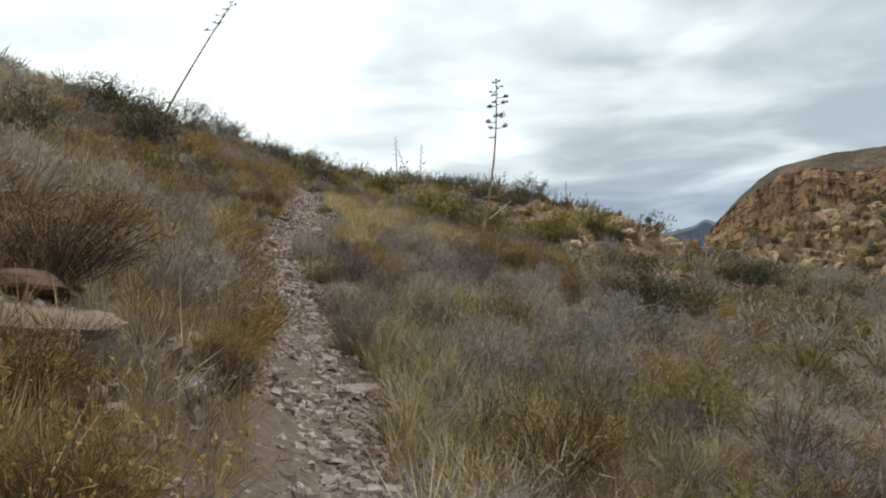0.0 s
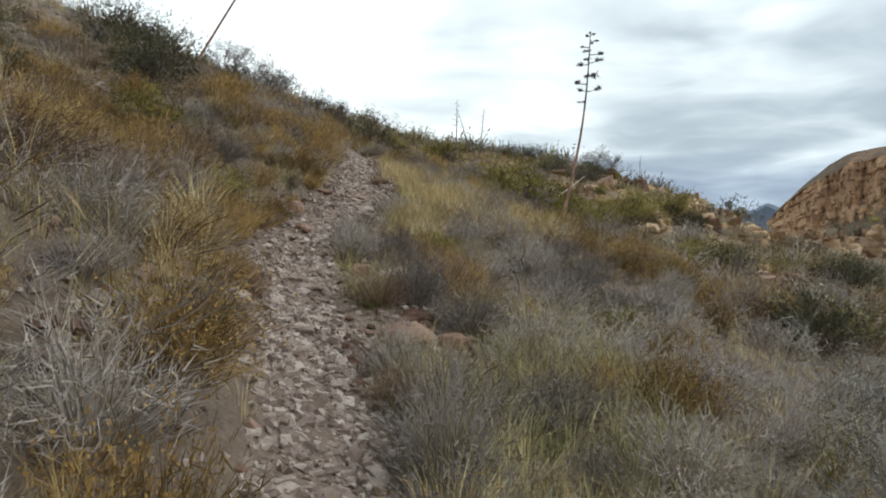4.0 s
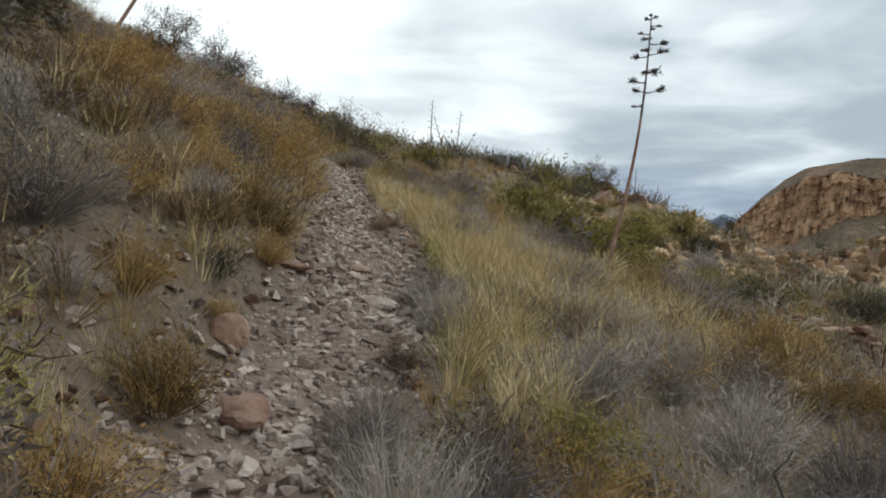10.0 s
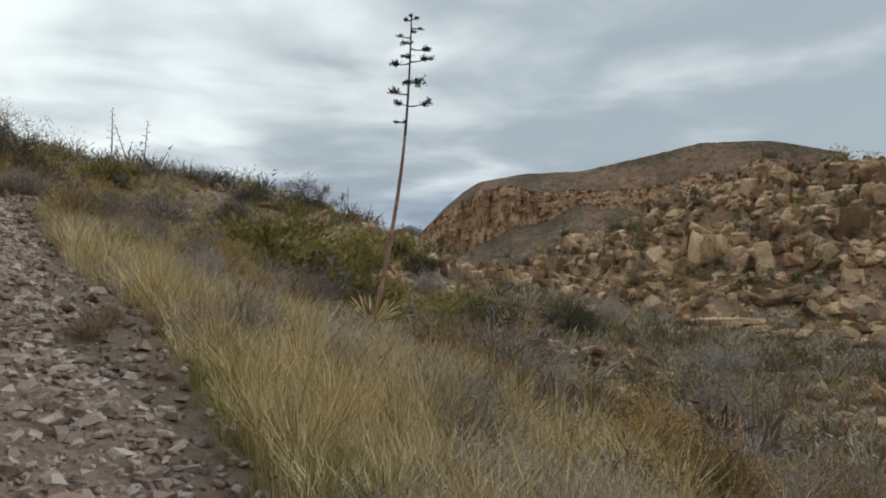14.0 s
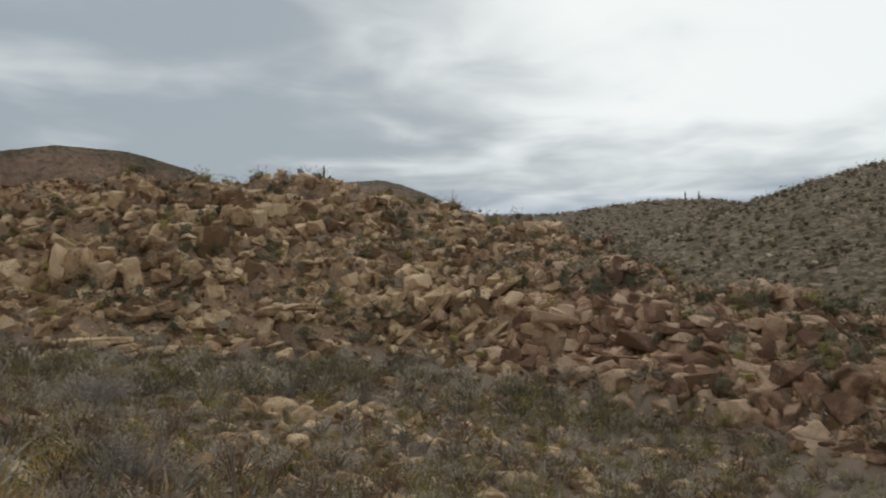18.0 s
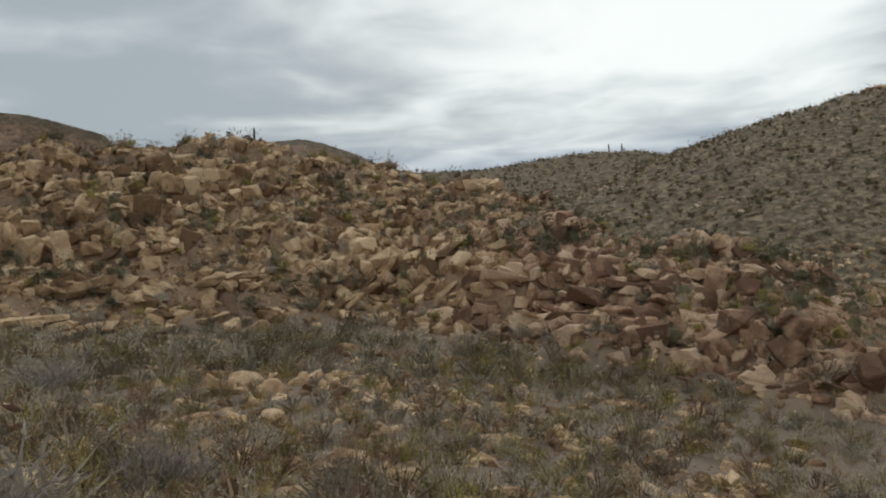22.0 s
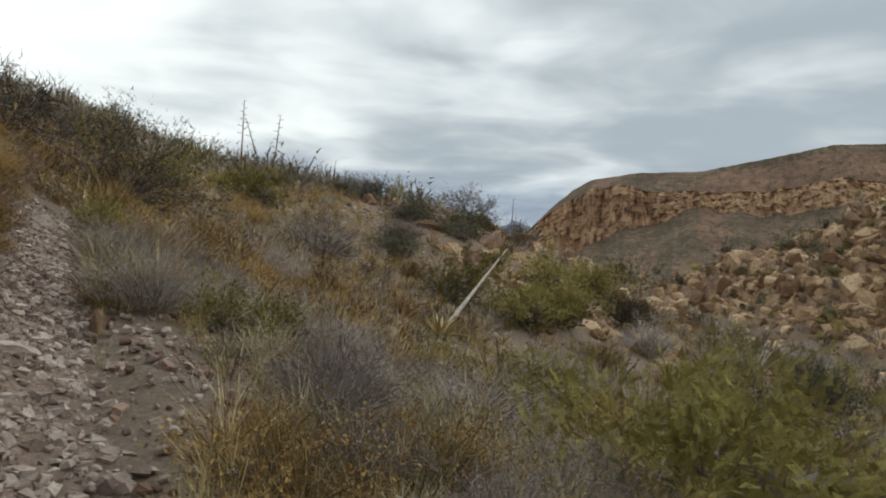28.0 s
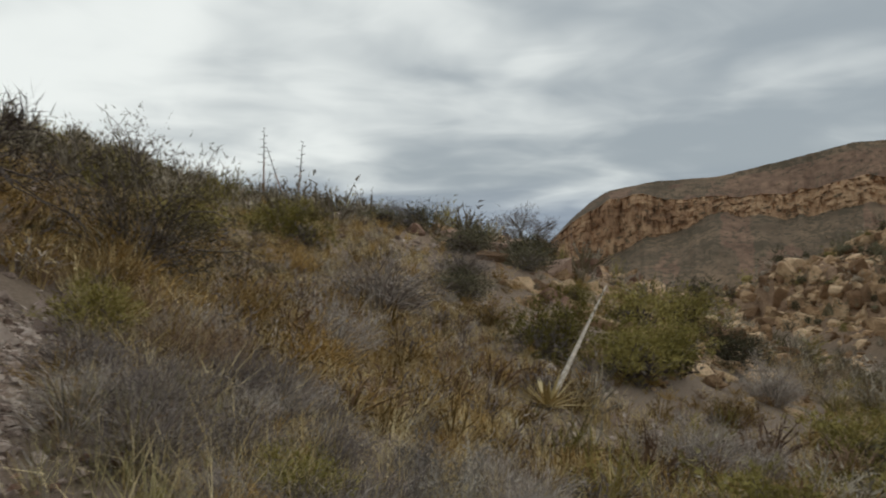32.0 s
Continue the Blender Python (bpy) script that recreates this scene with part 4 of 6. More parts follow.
for x, y, wide, ratio in ((2.07, 6.35, 1.16, 0.74), (3.0, 46.48, 4.2, 0.62), (8.78, 52.21, 4.2, 0.53), (10.64, 44.13, 4.06, 0.56), (6.24, 47.7, 2.79, 0.77), (-3.16, 58.65, 3.44, 0.42), (-4.0, 56.71, 2.17, 0.67), (8.26, 40.1, 3.33, 0.59), (-4.75, 30.74, 0.54, 0.58),):
    put("olive", x, y, wide * 0.75, min(1.6, max(0.7, ratio / SHAPE["olive"])))
for x, y, wide, ratio in ((19.34, 49.13, 4.2, 0.53), (4.34, 15.54, 2.03, 0.5), (3.87, 15.05, 0.91, 0.83), (-3.39, 14.27, 0.3, 0.86), (-3.08, 11.48, 0.28, 0.83), (10.87, 41.67, 4.2, 0.44), (9.81, 27.53, 1.45, 0.7), (22.06, 51.74, 2.73, 0.67), (3.39, 55.95, 2.7, 0.5), (6.12, 56.54, 2.51, 0.5), (1.33, 49.53, 2.19, 0.5), (12.18, 51.52, 3.07, 0.62), (5.23, 54.73, 2.13, 0.56), (0.34, 58.99, 2.09, 0.5),):
    put("dark", x, y, wide, min(1.6, max(0.7, ratio / SHAPE["dark"])))
for x, y, wide, ratio in ((2.52, 10.68, 1.78, 0.96), (1.51, 7.88, 1.06, 1.15), (-2.94, 32.2, 1.14, 0.95),):
    put("bare", x, y, wide, min(1.6, max(0.7, ratio / SHAPE["bare"])))
for x, y, wide, ratio in ((-7.61, 23.34, 1.64, 0.57),):
    put("thorn", x, y, wide * 0.8, 0.8 * min(1.6, max(0.7, ratio / SHAPE["thorn"])))
for x, y, wide in ((0.9, 16.7, 0.8), (1.7, 16.6, 0.9), (2.4, 16.9, 0.8), (3.0, 16.2, 0.9), (3.5, 17.1, 1.0), (2.8, 17.6, 0.8), (1.3, 17.5, 0.8), (3.9, 16.4, 0.9)):
    put("golden", x, y, wide)
# Shrubs along the first stretch of the trail
for key, x, y, wide in (("gray", -1.78, 4.75, 0.8), ("golden", -1.45, 5.42, 0.62), ("golden", -1.8, 6.6, 0.75), ("gray", -0.68, 6.5, 0.55), ("golden", -2.6, 5.9, 0.85), ("golden", -1.45, 2.6, 0.5), ("golden", -1.3, 4.2, 0.42), ("brown", -1.5, 3.9, 0.4), ("gray", -1.35, 3.2, 0.38), ("golden", -2.2, 5.3, 0.6), ("gray", -2.4, 6.9, 0.7), ("gray", -2.0, 7.6, 0.5), ("golden", -2.3, 8.6, 0.5), ("gray", -3.0, 8.4, 0.8), ("gray", -2.9, 4.4, 0.8),
                        ("gray", -2.6, 7.6, 0.8), ("brown", -2.2, 6.0, 0.5), ("bare", 1.85, 8.7, 1.4), ("golden", 1.9, 4.95, 0.6), ("olive", 2.05, 6.05, 1.25), ("gray", -0.1, 5.2, 0.6),
                        ("golden", -2.95, 10.3, 0.5), ("gray", -2.85, 9.8, 0.4), ("golden", -2.65, 9.25, 0.45), ("golden", -3.2, 11.45, 0.45), ("gray", -3.5, 12.0, 0.5), ("brown", -3.15, 10.9, 0.45)):
    if free(x, y, wide * 0.35):
        put(key, x, y, wide)
# The bank above the trail
for key, x, y, wide in (("golden", -3.48, 13.1, 0.9), ("gray", -3.85, 13.05, 0.45), ("golden", -3.3, 13.93, 0.28), ("gray", -3.42, 14.4, 0.5), ("golden", -3.42, 15.3, 0.42), ("olive", -4.0, 13.55, 0.6), ("golden", -3.95, 14.2, 0.55), ("gray", -3.8, 14.9, 0.55),
                        ("golden", -3.75, 17.6, 0.6), ("bare", -4.4, 13.8, 0.95), ("golden", -5.05, 16.4, 0.6), ("brown", -4.5, 19.3, 0.7), ("golden", -3.62, 16.8, 0.6), ("gray", -4.0, 13.95, 0.45), ("golden", -3.55, 14.6, 0.6), ("gray", -3.45, 15.0, 0.4), ("golden", -3.38, 15.6, 0.42), ("golden", -3.65, 15.9, 0.4),
                        ("golden", -4.3, 18.4, 0.6), ("golden", -4.4, 20.6, 0.7), ("gray", -4.3, 15.6, 0.6), ("golden", -4.5, 15.0, 0.6), ("golden", -4.6, 17.4, 0.7), ("gray", -5.3, 18.3, 0.8), ("golden", -5.6, 19.6, 0.8),
                        ("dark", -6.7, 17.0, 1.9), ("dark", -6.1, 15.7, 1.7), ("dark", -5.6, 14.6, 1.3), ("dark", -6.3, 11.6, 1.5)):
    if free(x, y, wide * 0.35):
        put(key, x, y, wide)
# Below the trail
for key, x, y, wide in (("gray", -2.18, 12.7, 0.62), ("gray", -2.0, 15.9, 0.6), ("gray", 0.15, 16.3, 0.7), ("golden", 2.1, 16.7, 1.0), ("golden", 2.2, 19.5, 1.2), ("brown", -2.75, 18.75, 0.35), ("gray", -1.45, 16.2, 0.7), ("gray", -0.8, 15.3, 0.8),
                        ("golden", 3.0, 18.0, 0.9), ("bare", 0.9, 11.2, 0.9), ("golden", 0.3, 9.6, 0.6), ("gray", 0.6, 10.4, 0.8), ("dark", 3.1, 11.2, 1.3), ("golden", 1.6, 12.6, 0.8), ("gray", 1.0, 13.6, 0.8), ("golden", 2.6, 14.6, 0.9), ("brown", -0.4, 11.3, 0.5), ("golden", 3.2, 20.8, 1.0), ("bare", -6.1, 21.2, 1.0), ("bare", -6.9, 25.7, 1.1), ("thorn", -9.0, 31.6, 2.2), ("thorn", -11.0, 36.5, 2.4), ("dark", -9.3, 20.5, 2.0), ("thorn", -9.3, 28.3, 1.9),
                        ("olive", 0.2, 28.2, 3.0), ("olive", 1.8, 29.1, 2.6), ("olive", 2.9, 30.2, 2.0), ("olive", 1.4, 35.2, 2.5), ("olive", 2.6, 33.2, 1.6), ("dark", 1.8, 50.4, 2.0)):
    if free(x, y, wide * 0.35):
        put(key, x, y, wide)
# Along the last stretch and on the ridge
put("mesquite", -6.2, 39.0, 3.9, 0.92)
for key, x, y, wide in (("bare", -2.9, 33.6, 1.1), ("gray", -4.7, 29.6, 0.4), ("olive", -4.7, 30.7, 0.6), ("golden", -4.9, 39.7, 1.1), ("golden", -0.5, 45.0, 1.5), ("golden", -3.8, 46.2, 1.6), ("golden", 1.5, 39.6, 1.2),
                        ("olive", -4.8, 51.2, 1.3), ("gray", 5.9, 41.3, 1.6), ("olive", 10.5, 43.2, 2.6), ("gray", -4.1, 31.0, 0.7), ("olive", 5.4, 46.2, 3.0), ("olive", 9.0, 50.0, 2.5), ("olive", 6.4, 52.6, 1.4), ("olive", 7.2, 47.6, 2.2),
                        ("olive", 11.3, 53.8, 3.0), ("dark", 4.1, 57.0, 2.3), ("dark", 6.1, 57.6, 2.1), ("dark", 2.2, 60.5, 2.2), ("thorn", 7.7, 61.5, 3.0), ("thorn", 1.0, 60.0, 2.0), ("thorn", -8.5, 37.5, 2.6), ("dark", -7.5, 38.8, 0.9), ("dark", -14.3, 61.0, 1.9),
                        ("olive", -3.4, 51.0, 2.6), ("dark", -1.0, 88.0, 3.4), ("olive", -6.2, 46.0, 2.4), ("dark", -3.8, 85.0, 3.0), ("olive", -9.6, 41.0, 1.6)):
    if free(x, y, wide * 0.35):
        put(key, x, y, wide)

LIMIT = {"gray": 310, "golden": 230, "brown": 130, "olive": 45, "dark": 30, "bare": 34}
for _ in range(15000):
    y = RNG.uniform(0.5, 37)
    u = RNG.uniform(-6, 6) if RNG.uniform() < 0.4 else RNG.uniform(-3.0, 3.0)
    x = float(trail_x(y)) + u
    g = float(fbm(np.array(x), np.array(y), 4.0, 3, 77))
    if 16 < y < 23.3 and 0.3 < u < 5.0 and RNG.uniform() < 0.75:
        continue
    w = RNG.uniform()
    if u < 0:
        key = "golden" if w < 0.36 + 0.8 * g else "gray" if w < 0.62 else "brown" if w < 0.86 else "bare" if w < 0.91 else "olive" if y > 10 else "gray"
    else:
        key = "gray" if w < 0.66 + 0.6 * g else "golden" if w < 0.80 else "brown" if w < 0.86 else "olive" if w < 0.96 else "bare"
    wide = RNG.uniform(0.5, 1.15) * (1.15 if key in ("olive", "bare") else 1)
    if u < -2.8:
        wide *= 0.72
    if tally.get(key, 0) < LIMIT[key] and clear_of_walk(x, y, wide * 0.5) and free(x, y, wide * 0.5):
        put(key, x, y, wide)

for sources in KINDS.values():
    for root in sources:
        for o in (*root.children, root):
            bpy.data.objects.remove(o)


def lo_shrub(rng, n, length, width, core=1):
    """A small shrub for the middle distance: a ragged inner mass with blades standing out of it."""
    v, f = rock_shape(rng, core, 0.8, 3)
    v = v * (0.5, 0.5, 0.5) + rng.normal(0, 0.05, v.shape) + (0, 0, 0.28)
    return joined([(v, f), dome_leaves(rng, n, 0.62, 0.85, length, width, 0.6, 3)])


CLEAR = [(-1.1, 9.7, 0.75), (-1.5, 11.4, 0.5), (-1.15, 10.7, 0.4), (1.5, 26.3, 1.2), (0.9, 24.9, 0.9), (0.3, 23.6, 0.7), (-0.2, 13.4, 0.45), (1.2, 41.7, 1.2), (0.6, 39.9, 0.7), (0.1, 38.0, 0.6), (2.2, 41.4, 0.8), (10.8, 34.0, 2.2), (9.2, 31.6, 1.7), (7.6, 28.8, 1.4), (6.2, 26.0, 1.0), (-1.8, 3.35, 0.45)]


def open_spots(x, y):
    """False on the bare patches round the agave rosettes."""
    ok = np.ones(len(x), bool)
    for a, b, r in CLEAR:
        ok &= (x - a) ** 2 + (y - b) ** 2 > r * r
    return ok


def field(name, label, category, mat, templates, n, sampler, size, rng, tilt=0.1, keep=None, sink=0.03, smooth=False, yaw=None):
    """Uncountable small growth or stones over a stretch of land, joined."""
    xs, ys, ss = [], [], []
    tries = 0
    while len(xs) < n and tries < 12:
        tries += 1
        x, y = sampler(rng, n)
        s = size(rng, len(x))
        ok = np.ones(len(x), bool) if keep is None else keep(x, y, s, rng)
        if category == "shrubs" or (category == "grass" and "short" not in name):
            ok &= open_spots(x, y)
        xs += list(x[ok])
        ys += list(y[ok])
        ss += list(s[ok])
    xs, ys, ss = np.array(xs[:n]), np.array(ys[:n]), np.array(ss[:n])
    zs = height(xs, ys) - sink * ss
    v, f, t = scatter(templates, xs, ys, zs, ss, rng, tilt, 0.4 if category == "boulders" else 0.2, yaw)
    return tagged(new(name, mesh_from(name, v, f, mat, smooth, attrs={"tint": t})), label, category, kind="stuff")


def ring_sector(r0, r1, a0, a1, power=1.0):
    def f(rng, n):
        r = r0 + (r1 - r0) * rng.uniform(0, 1, n) ** power
        a = np.radians(rng.uniform(a0, a1, n))
        return CX + r * np.sin(a), CY + r * np.cos(a)
    return f


def strip(y0, y1, u0, u1):
    def f(rng, n):
        y = rng.uniform(y0, y1, n)
        return trail_x(y) + rng.uniform(u0, u1, n), y
    return f


def verge(y0, y1, reach, power):
    """Along both sides of the trail, thickest beside it."""
    def f(rng, n):
        y = rng.uniform(y0, y1, n)
        return trail_x(y) + np.where(rng.uniform(0, 1, n) < 0.5, -1, 1) * (0.45 + reach * rng.uniform(0, 1, n) ** power), y
    return f


def off_trail(x, y, s, rng):
    return (trail_off(x, y) > 0.36 + 0.12 * s) & ((y > 29) | (np.abs(x - np.interp(y, WALK_Y, WALK_X)) > 0.12 + 0.3 * s))


def not_near(x, y, s, rng):
    u = x - trail_x(y)
    inside = (u > -7) & (u < 8) & (y > 0) & (y < 36)
    return ~inside & ((s < 0.7) | (y < 44) | (x > 14)) & ((np.abs(u) > 0.8) | (y > 36.5)) & (rng.uniform(0, 1, len(x)) > 0.75 * rocky_mask(x, y))


r1 = np.random.RandomState(21)
MIDS = [broom(r1, 28, 0.62, 0.72, 0.018, 3) for _ in range(8)]
FINER = [broom(r1, 80, 0.6, 0.62, 0.0062, 3) for _ in range(8)]
COVER = [broom(r1, 44, 0.46, 0.36, 0.0036, 3) for _ in range(8)]
for nm, lb, mt, n, a0, a1 in (("gray_brush", "gray twiggy brush over the gully slopes", FARFINE, 1350, 4, 125), ("brown_brush", "brown dried brush over the gully slopes", BROWNFINE, 800, 4, 125), ("dark_brush", "dark olive brush over the gully slopes", SCRUB, 260, 4, 125), ("olive_brush", "olive green brush in the gully", OLIVE, 900, 4, 125),
                              ("golden_brush", "golden brown dry brush over the upper slope", GOLDFINE, 520, -60, 60), ("upper_gray_brush", "gray twiggy brush over the upper slope", FARFINE, 300, -60, 4), ("upper_dark_brush", "dark brush over the upper slope", DARK, 200, -60, 4)):
    field(nm, lb, "shrubs", mt, MIDS, n, ring_sector(8, 60, a0, a1, 0.7), (lambda g, k: g.uniform(0.3, 0.75, k)) if a0 < 0 else (lambda g, k: g.uniform(0.45, 1.45, k)), r1, keep=not_near)
for nm, lb, mt, n in (("hollow_gray_brush", "gray brush in the hollow beyond the trail", GREYFINE, 230), ("hollow_golden_brush", "golden brush in the hollow beyond the trail", GOLDFINE, 430)):
    field(nm, lb, "shrubs", mt, MIDS, n, ring_sector(16, 52, -14, 36, 0.8), lambda g, k: g.uniform(0.4, 1.0, k), r1, keep=not_near)
for nm, lb, mt, n in (("gray_cover", "low gray dead brush filling the slope", GREYFINE, 620), ("golden_cover", "low golden dry brush filling the slope", GOLDFINE, 480), ("brown_cover", "low brown dried brush filling the slope", BROWNFINE, 260)):
    field(nm, lb, "shrubs", mt, COVER, n, verge(0.3, 37, 6.5, 1.4), lambda g, k: g.uniform(0.4, 1.1, k), r1, keep=lambda x, y, s, rng: off_trail(x, y, s, rng) & ~((y > 16) & (y < 23.3) & (x - trail_x(y) > 0.3) & (x - trail_x(y) < 5) & (rng.uniform(0, 1, len(x)) < 0.93)))
for nm, lb, mt, n in (("slope_gray_brush", "gray brush on the slope below the trail", GREYFINE, 260), ("slope_golden_brush", "golden brush on the slope below the trail", GOLDFINE, 190), ("slope_brown_brush", "brown brush on the slope below the trail", BROWNFINE, 120), ("slope_olive_brush", "olive brush on the slope below the trail", OLIVE, 60)):
    field(nm, lb, "shrubs", mt, FINER, n, strip(2, 32, 3.2, 10.5), lambda g, k: g.uniform(0.4, 0.95, k), r1, keep=off_trail)
for nm, lb, mt, n in (("ridge_golden_brush", "golden brush on the slope below the ridge", GOLDFINE, 330), ("ridge_gray_brush", "gray brush on the slope below the ridge", GREYFINE, 270), ("ridge_brown_brush", "brown brush on the slope below the ridge", BROWNFINE, 180)):
    field(nm, lb, "shrubs", mt, MIDS, n, strip(34.5, 58, -2.5, 11), lambda g, k: g.uniform(0.4, 1.0, k), r1, keep=not_near)
FARS = [lo_shrub(r1, 9, 0.22, 0.08) for _ in range(6)]
BUSH = [lo_shrub(r1, 46, 0.20, 0.045) for _ in range(8)]
VALL = [broom(r1, 24, 0.6, 0.72, 0.024, 3) for _ in range(8)]


def on_far(x, y, s, rng):
    return far_mask(x, y) > 0.4


def hill_open(x, y, s, rng):
    return (far_mask(x, y) < 0.5) & (rng.uniform(0, 1, len(x)) > 0.95 * rocky_mask(x, y))


field("hillside_brush", "dark scrub dotted over the far hillside", "shrubs", SCRUB, FARS, 5200, ring_sector(45, 270, 60, 125, 0.75), lambda g, k: g.uniform(0.6, 1.7, k), r1, keep=on_far)
field("hillside_gray_brush", "gray scrub dotted over the far hillside", "shrubs", FARGREY, FARS, 2300, ring_sector(45, 270, 60, 125, 0.75), lambda g, k: g.uniform(0.5, 1.3, k), r1, keep=on_far)
field("hillside_olive_brush", "olive scrub dotted over the far hillside", "shrubs", OLIVE, FARS, 500, ring_sector(45, 270, 60, 125), lambda g, k: g.uniform(0.5, 1.3, k), r1, keep=on_far)
field("boulder_brush", "dark scrub growing between the boulders", "shrubs", DARK, BUSH, 430, ring_sector(48, 118, 20, 108), lambda g, k: g.uniform(0.8, 2.6, k), r1, keep=lambda x, y, s, rng: rocky_mask(x, y) > 0.5, sink=-0.3)
field("boulder_gray_brush", "gray brush growing between the boulders", "shrubs", FARGREY, BUSH, 330, ring_sector(48, 118, 20, 108), lambda g, k: g.uniform(0.8, 2.4, k), r1, keep=lambda x, y, s, rng: rocky_mask(x, y) > 0.5, sink=-0.2)
field("boulder_olive_brush", "olive brush growing between the boulders", "shrubs", OLIVE, BUSH, 230, ring_sector(48, 118, 20, 108), lambda g, k: g.uniform(0.8, 2.2, k), r1, keep=lambda x, y, s, rng: rocky_mask(x, y) > 0.5, sink=-0.2)
field("valley_brush", "dark scrub between boulders of the valley", "shrubs", SCRUB, VALL, 950, ring_sector(44, 130, -30, 112), lambda g, k: g.uniform(0.7, 2.5, k), r1, keep=hill_open)
field("valley_gray_brush", "gray scrub over the valley slopes", "shrubs", FARFINE, VALL, 1100, ring_sector(44, 130, -40, 112), lambda g, k: g.uniform(0.7, 2.4, k), r1, keep=hill_open)
field("valley_olive_brush", "olive scrub over the valley slopes", "shrubs", OLIVE, VALL, 480, ring_sector(44, 130, -40, 112), lambda g, k: g.uniform(0.7, 2.3, k), r1, keep=hill_open)

# ---- grass ----


def tuft(rng, n, tall, spread, width):
    a = rng.uniform(0, 6.283, n)
    r = spread * rng.uniform(0, 1, n) ** 0.7
    p = np.stack([0.25 * r * np.cos(a), 0.25 * r * np.sin(a), np.zeros(n)], 1)
    h = tall * rng.uniform(0.55, 1.1, n)
    mid = p + np.stack([0.4 * r * np.cos(a), 0.4 * r * np.sin(a), 0.6 * h], 1)
    tip = p + np.stack([1.3 * r * np.cos(a), 1.3 * r * np.sin(a), h], 1) + rng.normal(0, 0.05 * tall, (n, 3))
    side = np.stack([-np.sin(a + rng.normal(0, 0.8, n)), np.cos(a), np.zeros(n)], 1) * width
    V = np.stack([p - side, p + side, mid - side * 0.7, mid + side * 0.7, tip], 1).reshape(-1, 3)
    i = np.arange(n)[:, None] * 5
    return V, np.concatenate([i + [0, 1, 3], i + [2, 3, 4]], 0)


r2 = np.random.RandomState(33)
TALL = [tuft(r2, 34, 0.55, 0.28, 0.0035) for _ in range(6)]
STEMS = [tuft(r2, 7, 0.5, 0.3, 0.003) for _ in range(8)]
SHORT = [tuft(r2, 22, 0.24, 0.16, 0.003) for _ in range(6)]


def sight(x, y):
    """The grass thins out on the open ground below the tall agave."""
    n = 2.5 * fbm(x, y, 1.6, 3, 17)
    return ~((y + n > 22.9) & (x + 1.3 * n > -2.9) & (x < 2.8)) | (y > 30)


def grass_belt(x, y, s, rng):
    u = x - trail_x(y)
    belt = np.exp(-((u - 2.0) / 1.7) ** 2) * np.exp(-((y - 22) / 6.5) ** 2)
    patch = np.clip(fbm(x, y, 3.0, 3, 91) * 2.2, 0, 1) * 0.5
    return off_trail(x, y, s, rng) & sight(x, y) & (rng.uniform(0, 1, len(x)) < belt + patch)


field("dry_grass", "tall straw-yellow dry grass beside the trail", "grass", STRAW, TALL, 800, strip(1, 40, -8, 9), lambda g, k: g.uniform(0.5, 1.05, k), r2, keep=grass_belt)
field("belt_grass", "dense golden dry grass below the trail", "grass", STRAW, TALL, 1250, strip(16, 26.0, 0.45, 4.6), lambda g, k: g.uniform(0.5, 0.95, k), r2, keep=lambda x, y, s, rng: off_trail(x, y, s, rng) & (rng.uniform(0, 1, len(x)) < np.exp(-((x - trail_x(y) - 1.8) / 1.6) ** 2)) & sight(x, y))
field("straw_stems", "scattered pale bent straw stems", "grass", STRAW, STEMS, 900, verge(1, 36, 6, 1.3), lambda g, k: g.uniform(0.6, 1.3, k), r2, keep=off_trail)
field("short_grass", "short dry grass between the shrubs", "grass", STRAW, SHORT, 1900, strip(0, 40, -8, 9), lambda g, k: g.uniform(0.6, 1.5, k), r2, keep=off_trail)
field("bank_grass", "golden dry grass on the bank above the trail", "grass", DRYGOLD, TALL, 320, strip(1, 34, -3.4, -0.4), lambda g, k: g.uniform(0.3, 0.7, k), r2, keep=off_trail)
field("verge_grass", "golden grass along the upper edge of the trail", "grass", DRYGOLD, TALL, 420, strip(1.0, 6.0, -2.3, -0.34), lambda g, k: g.uniform(0.3, 0.7, k), r2, keep=off_trail)
field("verge_straw", "straw grass along the upper edge of the trail", "grass", MEADOW, TALL, 210, strip(1.0, 16.5, -1.5, -0.5), lambda g, k: g.uniform(0.25, 0.6, k), r2, keep=off_trail)
field("gray_grass", "fine gray dead stems between the shrubs", "grass", GREYTWIG, SHORT, 2400, strip(0, 40, -8, 9), lambda g, k: g.uniform(0.8, 1.9, k), r2, keep=off_trail)
field("green_grass", "fresh green grass along the trail edge", "grass", GREEN, SHORT, 260, strip(3, 24, 0.4, 1.6), lambda g, k: g.uniform(0.6, 1.4, k), r2, keep=off_trail)
field("trail_edge_grass", "bright green grass clump at the trail edge", "grass", GREEN, TALL, 110, strip(14.2, 17.8, 0.55, 1.25), lambda g, k: g.uniform(0.3, 0.6, k), r2, keep=off_trail)
field("meadow_grass", "tall greenish straw grass beside the trail", "grass", MEADOW, TALL, 430, strip(4.2, 11, 0.5, 2.8), lambda g, k: g.uniform(0.5, 0.95, k), r2, keep=off_trail)
field("corner_grass", "straw-coloured grass below the trail", "grass", STRAW, TALL, 60, strip(13.8, 15.6, 0.9, 1.6), lambda g, k: g.uniform(0.6, 1.0, k), r2, keep=off_trail)
field("track_grass", "greenish bent dry grass below the upper trail", "grass", MEADOW, TALL, 330, strip(25.5, 33, 0.35, 4.0), lambda g, k: g.uniform(0.35, 0.85, k), r2, keep=off_trail)
